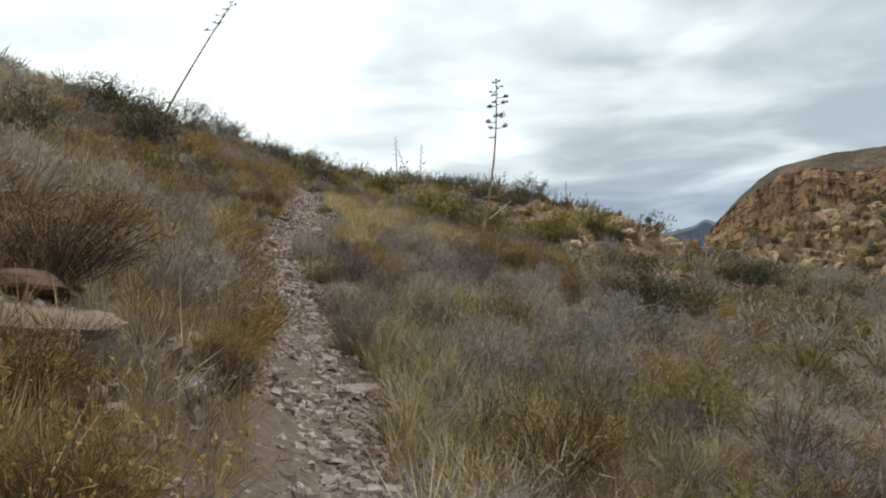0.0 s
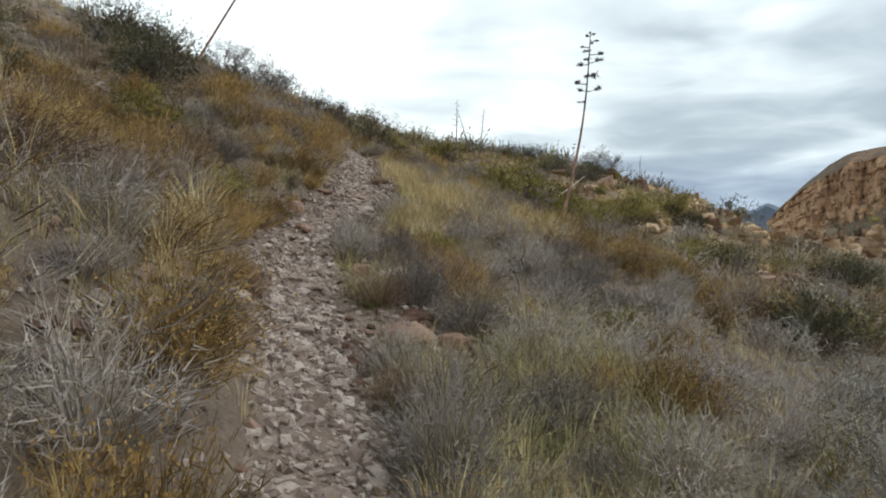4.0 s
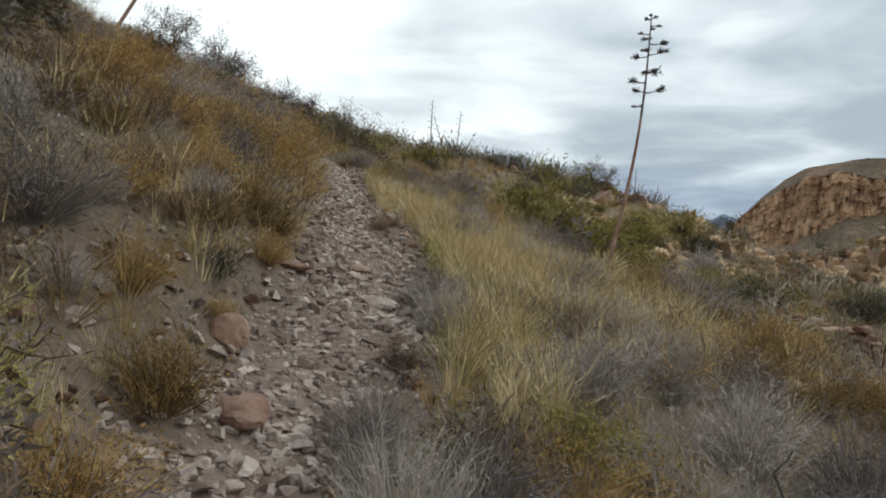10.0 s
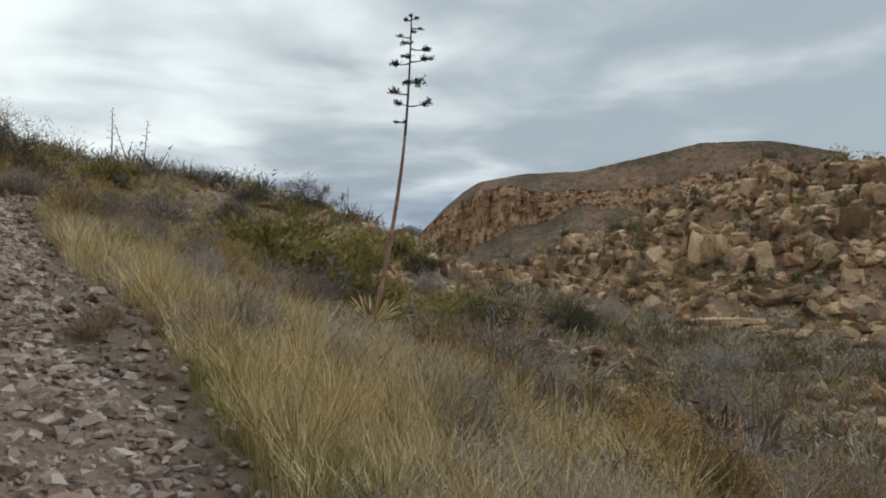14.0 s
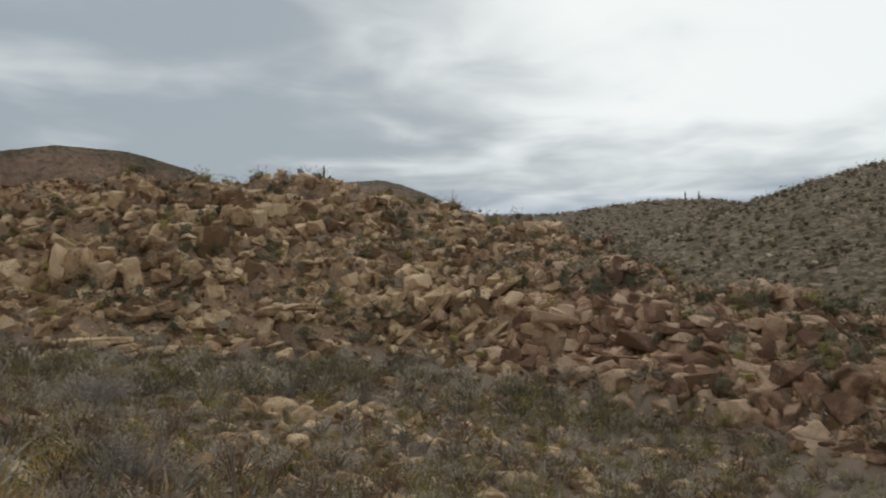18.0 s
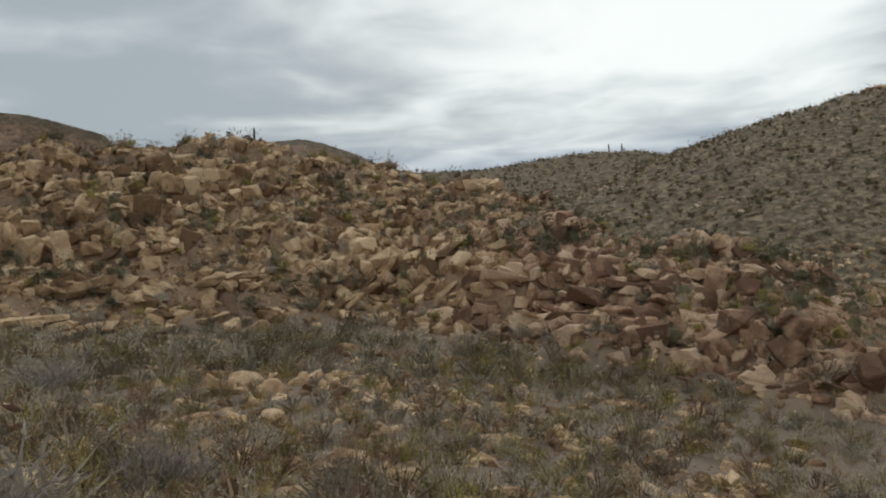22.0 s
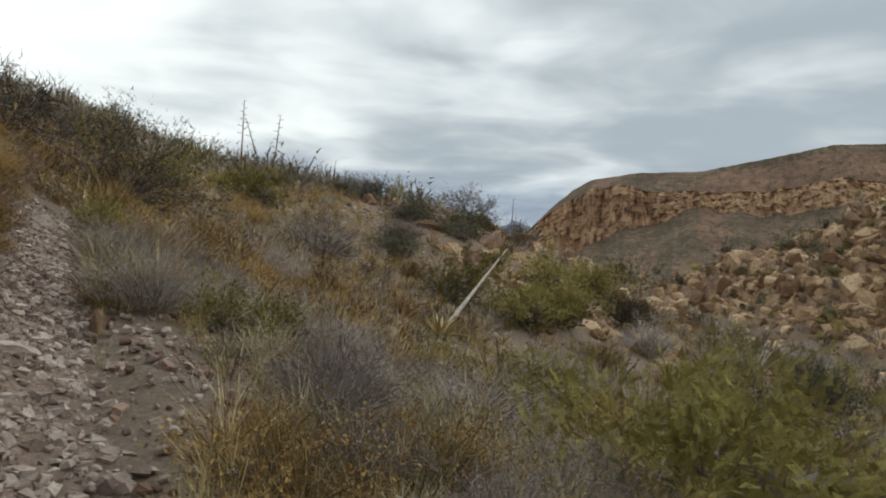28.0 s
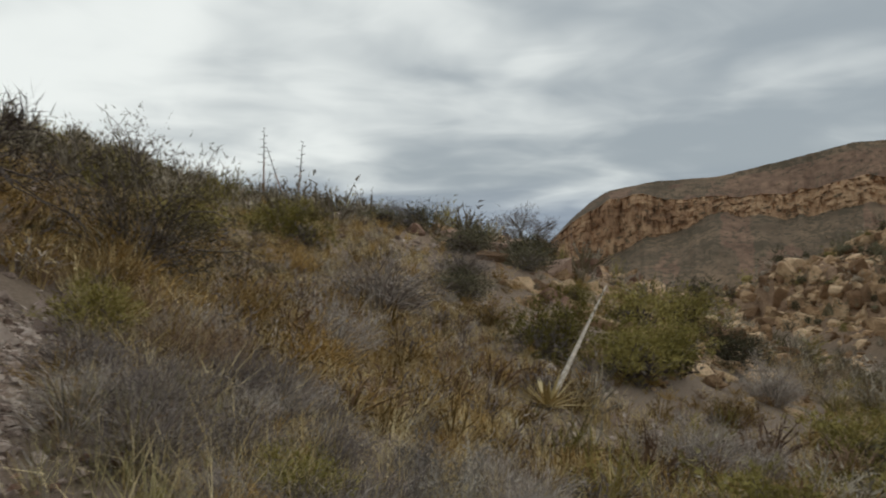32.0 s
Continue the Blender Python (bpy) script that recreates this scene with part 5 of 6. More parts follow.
field("track_straw", "pale bent straw below the upper trail", "grass", STRAW, STEMS, 260, strip(25.5, 34, 0.35, 4.5), lambda g, k: g.uniform(0.6, 1.3, k), r2, keep=off_trail)
field("near_straw", "tall pale straw grass beside the first stretch", "grass", STRAW, TALL, 130, strip(3.0, 7.0, 0.42, 1.7), lambda g, k: g.uniform(0.45, 0.8, k), r2, keep=off_trail)
COARSE = [tuft(r2, 10, 0.55, 0.35, 0.012) for _ in range(6)]
field("slope_grass", "straw-coloured grass clumps over the upper slope", "grass", STRAW, COARSE, 2600, ring_sector(9, 70, -50, 42, 0.8), lambda g, k: g.uniform(0.35, 0.8, k), r2, keep=not_near)

field("hollow_grass", "golden dry grass clumps in the hollow beyond the trail", "grass", DRYGOLD, COARSE, 1500, ring_sector(14, 52, -16, 40, 0.8), lambda g, k: g.uniform(0.6, 1.3, k), r2, keep=not_near)
field("hollow_straw", "pale dry grass clumps in the hollow beyond the trail", "grass", STRAW, COARSE, 1900, ring_sector(16, 52, -12, 36, 0.8), lambda g, k: g.uniform(0.5, 1.15, k), r2, keep=not_near)
field("hollow_tussocks", "golden grass tussocks on the slope below the ridge", "grass", DRYGOLD, COARSE, 2700, strip(34.5, 60, -2.5, 11), lambda g, k: g.uniform(0.5, 1.1, k), r2, keep=not_near)
field("hollow_tufts", "straw grass tufts on the slope below the ridge", "grass", STRAW, COARSE, 1400, strip(34.5, 60, -2.5, 11), lambda g, k: g.uniform(0.4, 0.9, k), r2, keep=not_near)
field("short_straw", "short straw grass round the foot of the tall agave", "grass", STRAW, TALL, 150, lambda g, k: (g.uniform(-0.6, 3.0, k), g.uniform(23.2, 27.8, k)), lambda g, k: g.uniform(0.22, 0.5, k), r2, keep=lambda x, y, s, rng: (x - 1.5) ** 2 + (y - 26.45) ** 2 > 0.16)
field("short_hollow_grass", "short golden grass over the hollow below the ridge", "grass", STRAW, SHORT, 1500, strip(33.5, 60, -3.0, 11), lambda g, k: g.uniform(1.0, 2.4, k), r2, keep=lambda x, y, s, rng: np.abs(x - trail_x(y)) > 0.7)
field("short_hollow_straw", "short pale straw over the hollow below the ridge", "grass", STRAW, SHORT, 1000, strip(33.5, 60, -3.0, 11), lambda g, k: g.uniform(0.8, 2.0, k), r2, keep=lambda x, y, s, rng: np.abs(x - trail_x(y)) > 0.7)
field("gully_grass", "straw-coloured grass over the gully slopes", "grass", STRAW, COARSE, 1300, ring_sector(14, 60, 25, 120, 0.8), lambda g, k: g.uniform(0.4, 0.9, k), r2, keep=not_near)

# ---- stones and boulders ----
r3 = np.random.RandomState(51)
SHARDS = [shard(r3, 0.75) for _ in range(14)] + [rock_shape(r3, 1, 0.8, 5) for _ in range(5)]
PLATES = [shard(r3, 0.45) for _ in range(12)] + [rock_shape(r3, 1, 0.5, 6) for _ in range(6)]
BLOCKS = [chunk(r3, 18, 0.85, 0.45, 0.05) for _ in range(14)]
RUBBLE = [chunk(r3, 14, 0.8, 0.7) for _ in range(28)]
BOL = [chunk(r3, 24, 0.85, 0.45, 0.06) for _ in range(16)]


def on_trail(x, y, s, rng):
    return trail_off(x, y) < 0.43 + 0.11 * rng.normal(0, 1, len(x))


field("trail_gravel", "broken pinkish gray stones covering the trail", "stones", STONE, PLATES, 14500, strip(2.2, 35, -0.55, 1.1), lambda g, k: 0.018 + 0.07 * g.uniform(0, 1, k) ** 2.5, r3, 0.45, on_trail, -0.05)
field("lower_trail_gravel", "broken stones on the first stretch of the trail", "stones", STONE, PLATES, 4200, strip(2.4, 10, -0.6, 0.6), lambda g, k: 0.018 + 0.065 * g.uniform(0, 1, k) ** 2, r3, 0.45, on_trail, -0.05)
field("slope_stones", "loose stones between the shrubs", "stones", STONE, PLATES, 6500, strip(0.5, 38, -8, 9), lambda g, k: 0.03 + 0.10 * g.uniform(0, 1, k) ** 3, r3, 0.5, None, 0.1)
field("hollow_stones", "pale loose stones over the hollow below the ridge", "stones", STONE, PLATES, 3200, strip(33.5, 64, -3.5, 13), lambda g, k: 0.06 + 0.35 * g.uniform(0, 1, k) ** 3, r3, 0.5, None, 0.1)
field("edge_stones", "loose stones thrown to the edges of the trail", "stones", REDROCK, PLATES, 2600, strip(0.5, 35, -1.3, 1.5), lambda g, k: 0.02 + 0.08 * g.uniform(0, 1, k) ** 2.5, r3, 0.5, lambda x, y, s, rng: trail_off(x, y) > 0.4, -0.25)
field("bank_gravel", "fine loose gravel on the soil beside the trail", "stones", STONE, PLATES, 12000, strip(1, 35, -3.6, 2.0), lambda g, k: 0.015 + 0.065 * g.uniform(0, 1, k) ** 2, r3, 0.5, lambda x, y, s, rng: trail_off(x, y) > 0.3, -0.4)
field("gully_stones", "pale stones over the gully slopes", "stones", ROCK, RUBBLE, 9000, ring_sector(16, 85, 8, 122, 0.75), lambda g, k: 0.16 + 0.85 * g.uniform(0, 1, k) ** 2.6, r3, 0.5, lambda x, y, s, rng: ((x - trail_x(y)) > 9 + 4 * rng.uniform(0, 1, len(x))) & (fbm(x, y, 9, 3, 66) > -0.03 - 0.3 * rng.uniform(0, 1, len(x)) ** 3), 0.1, False)


def on_hill(x, y, s, rng):
    return rng.uniform(0, 1, len(x)) < rocky_mask(x, y) ** 1.2


def ledge_tan(x, y, s, rng):
    return tan_side(x, y, s, rng) & (outcrop(x, y) > 0.04 * rng.normal(0, 1, len(x)))


def ledge_red(x, y, s, rng):
    return red_side(x, y, s, rng) & (outcrop(x, y) > 0.04 * rng.normal(0, 1, len(x)) - 0.08)


def red_side(x, y, s, rng):
    return on_hill(x, y, s, rng) & (y < 34 + 8 * rng.normal(0, 1, len(x)))


def tan_side(x, y, s, rng):
    return on_hill(x, y, s, rng) & (y > 30)


hill_size = lambda g, k: 0.35 + 1.5 * g.uniform(0, 1, k) ** 3
block_size = lambda g, k: 0.8 + 1.5 * g.uniform(0, 1, k) ** 2
field("hill_boulders", "tan and yellow boulders heaped over the rocky hill", "boulders", ROCK, RUBBLE, 9500, ring_sector(45, 125, 18, 80), hill_size, r3, 0.6, tan_side, 0.0, False)
field("red_hill_boulders", "pinkish brown boulders heaped over the lower ridge", "boulders", PINKROCK, RUBBLE, 4800, ring_sector(40, 100, 66, 114), hill_size, r3, 0.6, red_side, 0.0, False)
field("hill_blocks", "weathered tan blocks heaped over the rocky hill", "boulders", ROCK, BLOCKS, 1500, ring_sector(45, 122, 20, 80), block_size, r3, 0.3, ledge_tan, 0.18, False, yaw=0.9)
field("red_hill_blocks", "weathered pinkish blocks over the lower ridge", "boulders", PINKROCK, BLOCKS, 700, ring_sector(40, 100, 66, 114), block_size, r3, 0.3, ledge_red, 0.18, False, yaw=1.05)
field("far_hill_rocks", "pale rocks dotted over the far hillside", "stones", FARROCK, SHARDS, 7500, ring_sector(45, 270, 60, 125, 0.75), lambda g, k: 0.35 + 1.3 * g.uniform(0, 1, k) ** 3, r3, 0.5, on_far, 0.2)


def rock(name, label, category, group, mat, x, y, size, stretch=(1, 1, 1), turn=None, lean=(0, 0), up=0.0, parent=None, shapes=None):
    shapes = shapes or BOL_MESH
    ob = new(name, shapes[mat][r3.randint(len(shapes[mat]))])
    m = Matrix.Translation((x, y, float(height(x, y)) + up)) @ Euler((lean[0], lean[1], r3.uniform(0, 6.28) if turn is None else turn)).to_matrix().to_4x4()
    ob.matrix_world = m @ Matrix.Diagonal((size * stretch[0], size * stretch[1], size * stretch[2], 1))
    if parent is not None:
        ob.parent = parent
        return ob
    return tagged(ob, label, category, group)


MATS = {"tan": ROCK, "pink": PINKROCK, "red": REDROCK, "stone": STONE}
BOL_MESH = {k: [mesh_from("boulder", v, f, m) for v, f in BOL] for k, m in MATS.items()}
NEAR_MESH = {k: [mesh_from("rock", v, f, MATS[k]) for v, f in (rock_shape(r3, 3, 0.8, 6) for _ in range(10))] for k in ("red", "stone", "tan")}
PEB_MESH = {"stone": [mesh_from("stone", v, f, STONE) for v, f in (rock_shape(r3, 2, 0.42, 8) for _ in range(12))]}
n = 0
for _ in range(6000):
    if n >= 240:
        break
    a, r = radians(r3.uniform(22, 108)), r3.uniform(48, 118)
    x, y = CX + r * math.sin(a), CY + r * math.cos(a)
    if r3.uniform() < float(rocky_mask(np.array(x), np.array(y))) ** 2 and (float(outcrop(np.array(x), np.array(y))) > 0.02 or n > 230):
        rock("boulder", "large weathered boulder heaped on the rocky hill", "boulder", "boulders on the hill", "pink" if y < 36 else "tan", x, y,
             r3.uniform(1.0, 2.4), (1, r3.uniform(0.7, 1.0), r3.uniform(0.7, 1.1)), 0.9 + r3.normal(0, 0.5), (r3.normal(0, 0.2), r3.normal(0, 0.2)), -0.3)
        n += 1
# Upright pale blocks, massive faces, flat pale ledges, the slanting rib and the layered slabs, as (x, y, width, height)
UP = [(51.5, 75.3, 1.8, 4.1), (52.8, 74.0, 2.4, 4.7), (54.6, 72.1, 2.1, 3.6), (54.7, 69.0, 2.0, 4.9), (59.2, 68.7, 2.4, 2.7), (56.0, 73.5, 2.6, 3.0), (53.8, 71.0, 1.4, 3.2)]
MASSIF = [(65.6, 69.5, 5.8, 4.8), (74.0, 70.6, 3.9, 3.9), (77.3, 68.2, 4.6, 3.2), (71.4, 79.5, 4.4, 2.6), (72.9, 76.5, 4.3, 2.9), (66.1, 82.1, 3.6, 2.8), (61.2, 81.7, 3.4, 2.0), (68.5, 72.5, 4.2, 3.4), (63.5, 73.0, 3.6, 3.2), (70.5, 66.5, 4.0, 2.8), (80.5, 64.0, 4.2, 2.6), (76.5, 74.0, 4.6, 3.2)]
LEDGE = [(52.0, 64.1, 6.5, 1.3), (46.6, 64.5, 5.1, 1.3), (54.5, 60.3, 3.2, 1.3), (57.3, 54.7, 4.8, 1.3), (54.6, 57.9, 3.2, 1.1), (50.0, 67.0, 4.0, 1.4), (48.2, 61.5, 4.4, 1.0)]
RIB = [(66.6, 38.7, 7.1, 1.9), (61.8, 34.6, 5.5, 1.5), (64.4, 41.2, 4.8, 1.3), (62.7, 42.3, 4.2, 1.3), (60.7, 43.1, 3.6, 1.1), (58.9, 44.1, 3.0, 1.0), (64.5, 36.3, 5.0, 1.6), (66.0, 43.5, 3.6, 1.2), (63.5, 45.5, 3.0, 1.0)]
BEDS = [(61.5, 27.9, 4.9, 2.0), (61.6, 24.3, 5.4, 2.4), (59.6, 29.0, 5.3, 1.4), (57.5, 26.2, 6.4, 1.4), (55.5, 21.2, 6.6, 1.3), (56.0, 18.5, 5.3, 1.3), (52.9, 16.9, 5.5, 1.5), (51.5, 14.2, 4.1, 1.6), (47.0, 14.6, 3.0, 2.3), (58.5, 22.5, 5.0, 1.2), (54.0, 23.0, 4.4, 1.0), (50.5, 18.0, 4.0, 1.2), (53.5, 12.5, 4.6, 1.4), (50.0, 10.5, 4.4, 1.3)]
for name, label, group, mat, rows, turn, tip in (("rock_block", "tall pale upright block of fractured cliff rock", "cliff blocks", "tan", UP, -1.0, 0.05), ("rock_mass", "massive weathered tan block near the hill top", "cliff blocks", "tan", MASSIF, -1.0, -0.05),
                                                 ("rock_ledge", "flat pale ledge of bedrock at the foot of the hill", "bedrock ledges", "tan", LEDGE, -1.0, -0.08), ("rock_rib", "tan slab of rock tilted steeply along a rib", "tilted slabs", "tan", RIB, -1.13, -0.72),
                                                 ("rock_slab", "long layered slab of pinkish brown bedrock", "tilted slabs", "pink", BEDS, -1.2, 0.16)):
    for x, y, w, h in rows:
        for _ in range(5 if w > 2.6 else 2):
            o = r3.uniform(-0.55, 0.55) * w
            rock(name, label, "rock", group, mat, x + o * math.cos(turn) + r3.normal(0, 0.25), y + o * math.sin(turn) + r3.normal(0, 0.25), 1.0, (w * r3.uniform(0.3, 0.5), w * r3.uniform(0.25, 0.45), h * r3.uniform(0.5, 0.8)), turn + r3.normal(0, 0.3), (r3.normal(0, 0.15), tip + r3.normal(0, 0.12)), r3.uniform(0.0, 0.45) * h)
        rock(name, label, "rock", group, mat, x, y, 1.0, (w * r3.uniform(0.6, 0.85), max(0.5 * w, 0.9 * h), h * r3.uniform(0.7, 1.1)), turn + r3.uniform(-0.4, 0.4), (r3.normal(0, 0.15), tip + r3.normal(0, 0.12)), (0.1 if name == "rock_mass" else 0.26) * h)
# Rounded boulders in the valley
for x, y, s in ((31.4, 37.5, 1.9), (30.8, 35.6, 1.9), (30.8, 38.8, 1.5), (23.4, 34.8, 1.0), (10.5, 31.0, 0.8), (43.7, 36.7, 2.0), (42.5, 38.0, 1.5), (44.5, 35.0, 1.6), (34.6, 31.0, 1.2), (26.0, 33.0, 1.3), (25.0, 34.2, 0.9), (24.2, 32.4, 0.7), (29.3, 43.7, 1.1), (19.7, 46.3, 0.9), (33.3, 35.3, 1.0)):
    rock("boulder", "rounded tan boulder among the valley brush", "boulder", "boulders in the valley", "tan", x, y, s, (1, 0.9, 0.85), None, (r3.uniform(-0.2, 0.2), r3.uniform(-0.2, 0.2)), 0.05 * s, shapes=NEAR_MESH)
# Broken red ledge below the agave
for k in range(40):
    rock("ledge_rock", "broken dark red rock of a layered ledge", "rock", "red ledge rocks", "red", 11.2 + r3.normal(0, 0.9), 34.4 + r3.normal(0, 1.0), r3.uniform(0.28, 0.55), (1.2, 0.9, 0.5), None, (r3.uniform(-0.3, 0.3), r3.uniform(-0.3, 0.3)), r3.uniform(0.0, 0.85))
# Rock crown on the summit of the far hill
for k in range(16):
    rock("summit_rock", "reddish rock on the summit of the far hill", "rock", "summit rocks", "pink", 180 + r3.normal(0, 4), -38 + r3.normal(0, 3), r3.uniform(1.2, 3.0), (1.2, 0.9, 0.8), None, (r3.uniform(-0.3, 0.3), r3.uniform(-0.3, 0.3)))
# Rocks on the knobs of the ridge
for k in range(22):
    c = ((7.5, 61), (16, 66.5), (4, 58))[k % 3]
    rock("ridge_rock", "weathered brown rock on the ridge", "rock", "ridge rocks", "tan" if k % 2 else "red", c[0] + r3.normal(0, 2.6), c[1] + r3.normal(0, 2.2), r3.uniform(0.6, 1.6), (1, 0.9, 0.7), None, (r3.uniform(-0.4, 0.4), r3.uniform(-0.4, 0.4)))
# Single rocks along the trail
for x, y, s, st, mat in ((-2.02, 3.72, 0.42, (1.2, 0.9, 0.55), "red"), (-1.78, 3.15, 0.46, (1.3, 0.9, 0.42), "red"), (-0.63, 5.42, 0.22, (1.2, 0.8, 0.6), "stone"), (-0.43, 5.38, 0.25, (1.1, 0.9, 0.7), "red"),
                         (-1.2, 9.75, 0.6, (1.3, 0.75, 0.5), "red"), (-0.85, 9.95, 0.3, (1, 1, 0.9), "red"), (-1.2, 10.5, 0.36, (1.2, 0.8, 0.4), "red"), (0.42, 12.4, 0.42, (1.2, 0.8, 0.4), "stone"), (-1.6, 12.0, 0.34, (1.1, 0.8, 0.6), "stone")):
    rock("rock", "angular pinkish rock beside the trail", "rock", "rocks by the trail", mat, x, y, s, st, None, (r3.uniform(-0.15, 0.15), r3.uniform(-0.15, 0.15)), 0.04 * s, shapes=NEAR_MESH)
for x, y, s, st, mat in ((-2.15, 8.3, 0.42, (1, 0.8, 0.5), "stone"), (-2.22, 10.53, 0.25, (1.2, 0.8, 0.4), "stone"), (-1.93, 9.22, 0.2, (1, 0.8, 0.5), "stone"), (-3.2, 13.88, 0.28, (0.8, 0.9, 1.2), "red"), (-2.93, 13.25, 0.34, (1.2, 0.8, 0.5), "red"), (-1.9, 11.66, 0.26, (1.2, 0.8, 0.7), "red"),
                         (-3.03, 15.54, 0.26, (1.2, 0.8, 0.4), "stone"), (-2.36, 15.85, 0.27, (1, 0.9, 0.8), "stone"), (-2.52, 15.5, 0.26, (1.2, 0.8, 0.6), "stone"), (-2.78, 16.28, 0.26, (1.2, 0.8, 0.5), "red"), (-3.2, 15.4, 0.24, (1.2, 0.8, 0.4), "red"), (-4.72, 28.8, 0.3, (0.7, 0.5, 1.1), "red"), (-5.0, 27.6, 0.26, (1, 0.8, 0.5), "stone")):
    rock("rock", "flat broken rock lying on the trail", "rock", "rocks on the trail", mat, x, y, s, st, None, (r3.uniform(-0.15, 0.15), r3.uniform(-0.15, 0.15)), 0.06 * s, shapes=NEAR_MESH)
# The larger stones of the trail bed, one by one
n = 0
while n < 300:
    y = r3.uniform(2.5, 34)
    x = float(trail_x(y)) + r3.uniform(-0.5, 0.85)
    if float(trail_off(x, y)) < 0.42:
        rock("stone", "", "", "", "stone", x, y, r3.uniform(0.07, 0.15), (1.1, 0.85, 0.9), None, (r3.uniform(-0.25, 0.25), r3.uniform(-0.25, 0.25)), 0.012, ground, PEB_MESH)
        n += 1


# ---- agaves ----
POD_SHAPE = rock_shape(np.random.RandomState(3), 1, 1.0, 0)


def agave(label, base, top, bend, leaf_n, leaf_len, branches, girth, rng, first=0.6, pods=14, arms=()):
    """Rosette and flower stalk; bend pushes the middle of the stalk sideways. Branches start at the fraction first of its height."""
    base, top = np.array(base, float), np.array(top, float)
    root = tagged(new("agave_plant"), label, "agave", "century plants")
    root.location = base
    rel = top - base
    t = np.linspace(0, 1, 16)
    pts = rel[None] * t[:, None] + np.array(bend)[None] * np.sin(math.pi * t)[:, None]
    rr = girth * (1 - 0.75 * t)
    cut = 9 if branches else 15
    v, f = tube(pts[:cut + 1], rr[:cut + 1], 8)
    part("stalk", mesh_from("stalk", v, f, STALK if branches else PALE, True), root)
    if branches:
        v, f = tube(pts[cut:], rr[cut:], 8)
        part("upper_stalk", mesh_from("upper_stalk", v, f, STALK_TOP, True), root, "weathered gray upper stalk")
    total = np.linalg.norm(rel)
    side, ahead = np.array([0.91, -0.42, 0]), np.array([0.42, 0.91, 0])
    if branches and not arms:
        arms = [(first + (0.99 - first) * k / max(1, branches - 1), (1 if k % 2 else -1) * total * (0.05 * (1 - 0.7 * k / branches) + 0.01) * rng.uniform(0.7, 1.2), 0.12 * total * (1 - 0.5 * k / branches)) for k in range(branches)]
    for s, reach, plump in arms:
        p = np.array([np.interp(s, t, pts[:, c]) for c in range(3)])
        way = side * reach + ahead * abs(reach) * rng.uniform(-0.6, 0.6)
        ln = max(0.06, abs(reach))
        arm = np.array([p, p + way * 0.35 - (0, 0, 0.01), p + way * 0.75 + (0, 0, 0.01 * ln), p + way + (0, 0, 0.14 * ln)])
        v, f = tube(arm, girth * np.array([0.34, 0.24, 0.2, 0.16]), 6)
        br = part("branch", mesh_from("branch", v, f, STALK_TOP, True), root)
        for c in range(3 if plump > 0.55 else 2):
            mid = arm[3] + rng.normal(0, 1, 3) * (0.06 * plump, 0.06 * plump, 0.02 * plump)
            bits = []
            for _ in range(pods):
                o = rng.normal(0, 1, 3) * (0.043 * plump, 0.043 * plump, 0.03 * plump)
                up = o / plump * 9 + (0, 0, 1.0) + rng.normal(0, 0.25, 3)
                q = Vector(up).to_track_quat("Z", "Y").to_matrix()
                pv = POD_SHAPE[0] * (0.016, 0.016, 0.03) * (0.5 + 0.6 * plump) * rng.uniform(0.8, 1.2)
                bits.append((pv @ np.array(q).T + mid + o, POD_SHAPE[1]))
                bits.append(tube([arm[2], mid + o], [0.004, 0.003]))
            v, f = joined(bits)
            part("seed_head", mesh_from("seed_head", v, f, POD), br)
    for k in range(leaf_n):
        a = k * 2.399 + rng.uniform(-0.2, 0.2)
        lift = 0.05 + 1.2 * (k / leaf_n) + rng.uniform(-0.1, 0.1)
        L = leaf_len * rng.uniform(0.75, 1.1)
        out = np.array([math.cos(a), math.sin(a), 0])
        sd = np.array([-math.sin(a), math.cos(a), 0])
        V, F = [], []
        for q, w in ((0, 0.03), (0.3, 0.036), (0.7, 0.022), (1, 0.003)):
            droop = -0.12 * L * q * q
            c = out * (0.05 + L * q * math.cos(lift)) + np.array([0, 0, L * q * math.sin(lift) + droop + 0.03])
            V += [c - sd * w * leaf_len / 0.6, c + np.array([0, 0, -0.018]), c + sd * w * leaf_len / 0.6, c + np.array([0, 0, 0.004])]
        for q in range(3):
            for e in range(4):
                g, h2 = q * 4 + e, q * 4 + (e + 1) % 4
                F += [(g, h2, h2 + 4), (g, h2 + 4, g + 4)]
        part("leaf", mesh_from("leaf", V, F, AGAVE), root)
    return root


ARMS = [(0.644, -0.08, 0.5), (0.698, 0.39, 1.0), (0.703, -0.14, 0.8), (0.737, -0.33, 1.1), (0.775, 0.17, 1.35), (0.778, -0.05, 0.9), (0.84, -0.28, 1.0), (0.845, 0.31, 0.9), (0.862, -0.10, 0.8), (0.888, 0.29, 0.8),
        (0.905, -0.06, 0.6), (0.925, -0.21, 0.55), (0.944, 0.05, 0.5), (0.958, 0.14, 0.5), (0.983, -0.12, 0.5), (0.988, 0.11, 0.5), (1.0, 0.02, 0.5)]
r4 = np.random.RandomState(9)
agave("tall dry century plant with dark seed clusters and straw leaves", (1.5, 26.45, float(height(1.5, 26.45))), (2.33, 26.8, 8.86), (0.2, 0.08, 0.0), 60, 0.72, 14, 0.052, r4, 0.645, 22, ARMS)
agave("leaning dry century plant stalk on the upper slope", (-9.4, 25.3, float(height(-9.4, 25.3))), (-6.73, 25.3, 11.5), (0, 0, 0.1), 14, 0.5, 9, 0.045, r4, 0.75, 10)
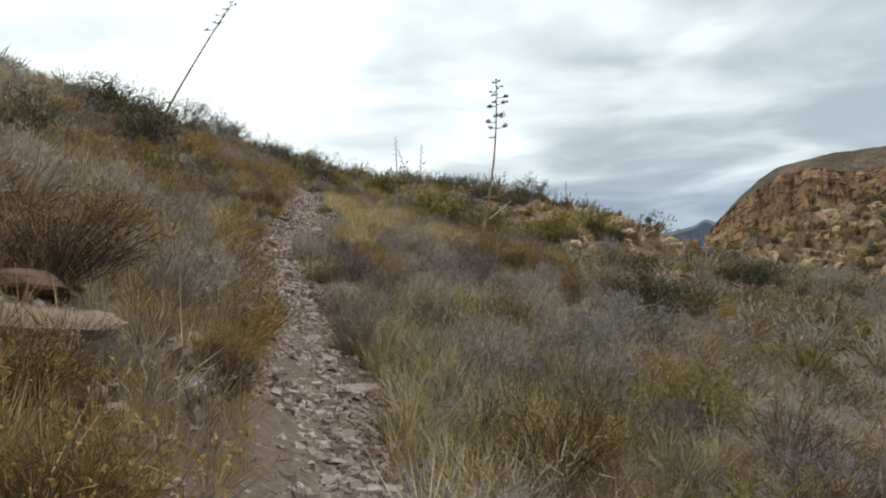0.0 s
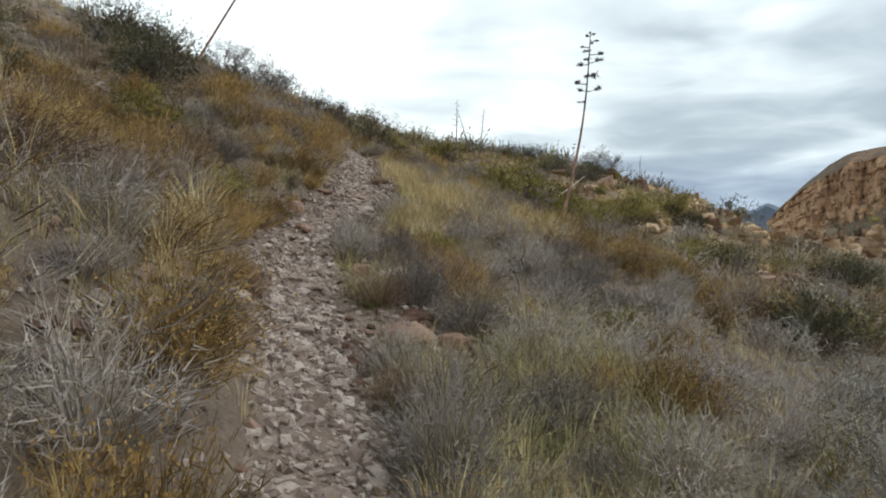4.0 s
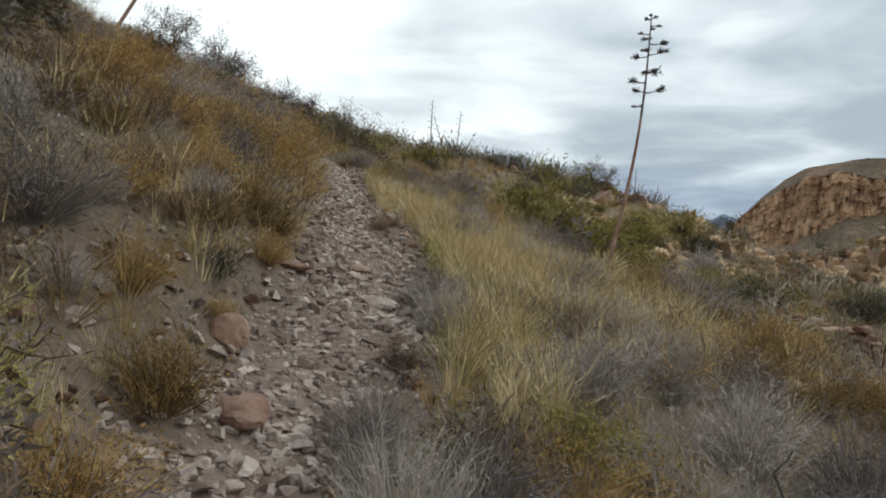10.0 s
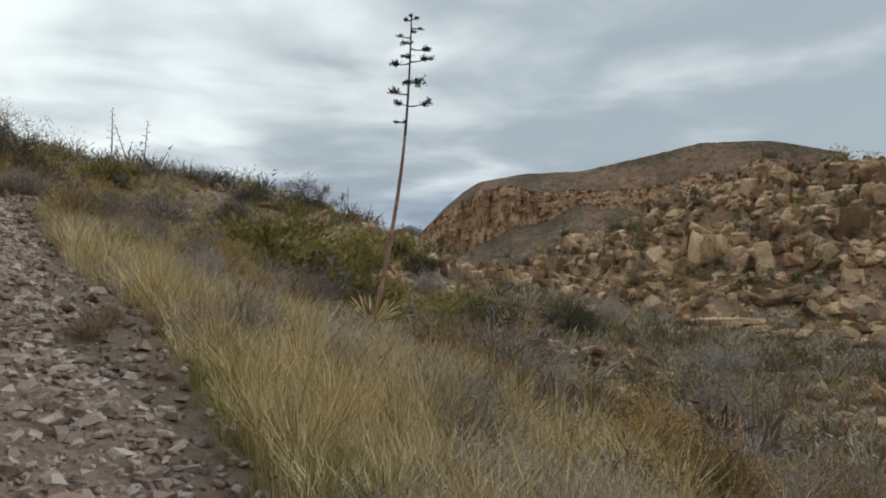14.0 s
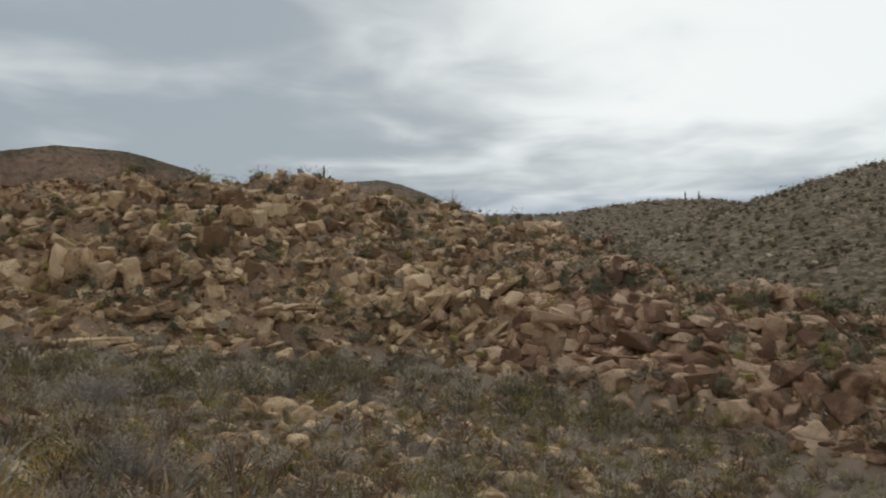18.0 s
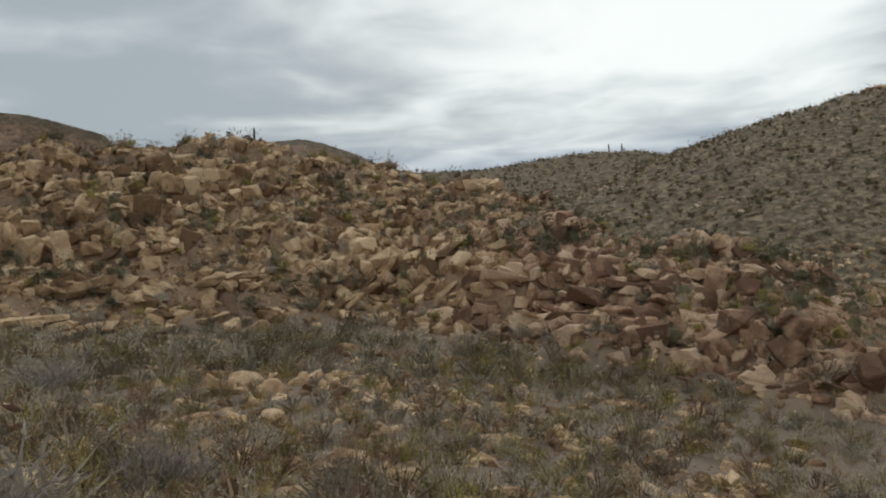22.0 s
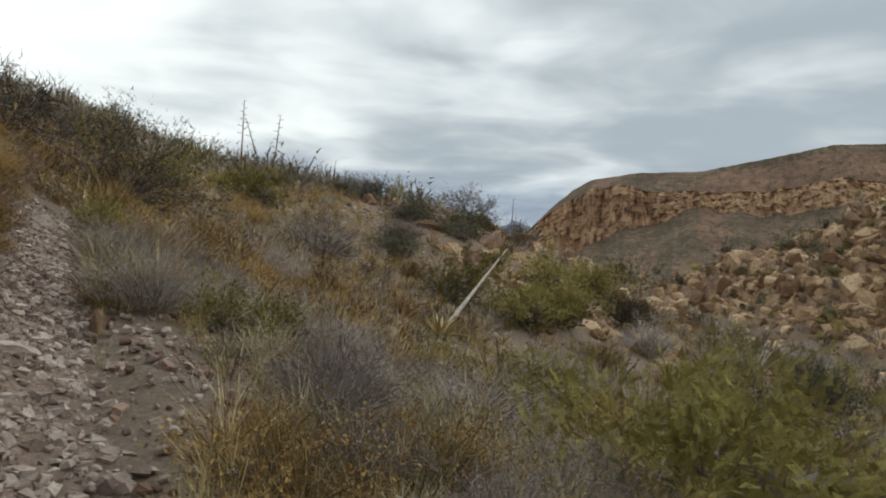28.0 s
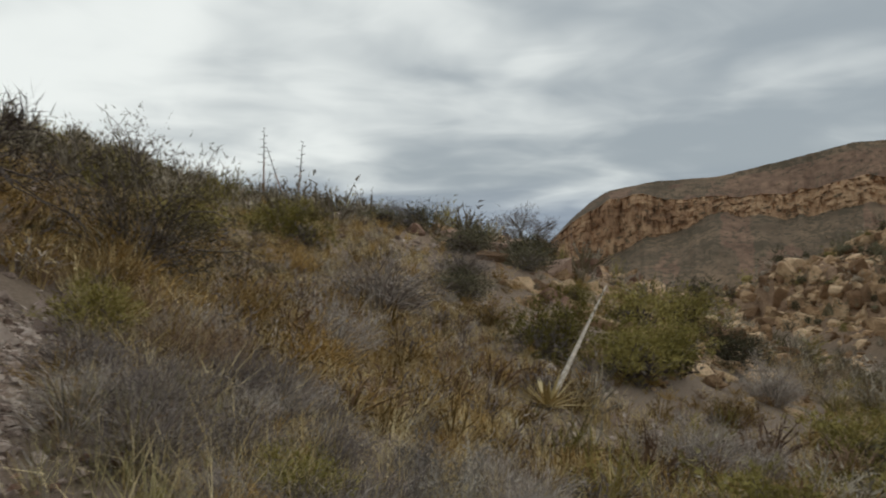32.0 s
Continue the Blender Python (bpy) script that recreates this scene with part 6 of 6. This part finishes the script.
agave("tilted bleached century plant stalk above a dead rosette", (1.48, 42.4, float(height(1.48, 42.4))), (4.65, 46.2, 6.55), (0, 0, 0), 30, 0.85, 0, 0.078, r4)
agave("distant upright century plant stalk on the ridge", (-4.7, 91, float(height(-4.7, 91)) - 0.1), (-4.72, 91, 19.9), (0, 0, 0), 10, 0.5, 10, 0.095, r4, 0.55, 6)
agave("distant leaning century plant stalk on the ridge", (-2.6, 91, float(height(-2.6, 91)) - 0.1), (-4.5, 91, 18.3), (0, 0, 0), 8, 0.5, 7, 0.085, r4, 0.6, 6)
agave("distant slanted century plant stalk on the ridge", (-2.0, 90.5, float(height(-2.0, 90.5)) - 0.1), (-1.55, 90.5, 18.8), (0, 0, 0), 8, 0.5, 9, 0.09, r4, 0.55, 6)
agave("small distant century plant stalk on the knob", (11.2, 64, float(height(11.2, 64)) - 0.1), (11.2, 64, 10.1), (0, 0, 0), 8, 0.4, 6, 0.04, r4, 0.7, 6)


# ---- saguaros ----
def saguaro(label, x, y, tall, girth):
    n, rows = 20, 12
    V = []
    for k in range(rows):
        t = k / (rows - 1)
        r = girth * (0.85 + 0.3 * math.sin(math.pi * min(1, t * 1.1))) * (1 if t < 0.85 else math.sqrt(max(0.02, 1 - ((t - 0.85) / 0.15) ** 2)))
        for j in range(n):
            rr = r * (1.0 if j % 2 else 0.84)
            V.append((rr * math.cos(j * 2 * math.pi / n), rr * math.sin(j * 2 * math.pi / n), t * tall))
    F = [(k * n + j, k * n + (j + 1) % n, (k + 1) * n + (j + 1) % n, (k + 1) * n + j) for k in range(rows - 1) for j in range(n)]
    ob = tagged(new("saguaro", mesh_from("saguaro", V, F, CACTUS, True)), label, "cactus", "saguaros")
    ob.location = (x, y, float(height(x, y)) + 0.1)


saguaro("single ribbed saguaro column on top of the boulder hill", 91.0, 69.0, 2.4, 0.13)
saguaro("small distant saguaro on the hill crest", 180, -38, 3.0, 0.2)
saguaro("small distant saguaro on the hill crest", 242, 27, 2.8, 0.2)
saguaro("small distant saguaro on the hill crest", 243, 23, 2.6, 0.2)


# ---- dead wood ----
def dead_branch(label, x, y, size, mat, seed, up=0.0):
    rng = np.random.RandomState(seed)
    pieces, tips = grow(rng, 2, 0.9, 1.3, 4, 2, 0.02, 0.5)
    ob = tagged(new("dead_branch"), label, "dead branch", "dead wood")
    for k, (v, f) in enumerate(pieces):
        part("stem" if len(v) and k == 0 else "twig", mesh_from("twig", v, f, mat), ob)
    ob.location, ob.scale = (x, y, float(height(x, y)) + up), (size, size, size)


dead_branch("twisted dark dead branch standing in the brush", -0.2, 13.4, 1.05, TWIG, 11)
dead_branch("bleached forked dead stem beside the shrubs", 0.1, 13.9, 0.4, PALE, 9)
dead_branch("pale dead stems on the bank above the trail", -2.5, 6.3, 0.6, PALE, 15)
dead_branch("bleached twigs lying beside the trail", -1.0, 9.2, 0.45, PALE, 21)
dead_branch("dark bare upright stem on the bank", -4.6, 16.4, 0.7, TWIG, 28)
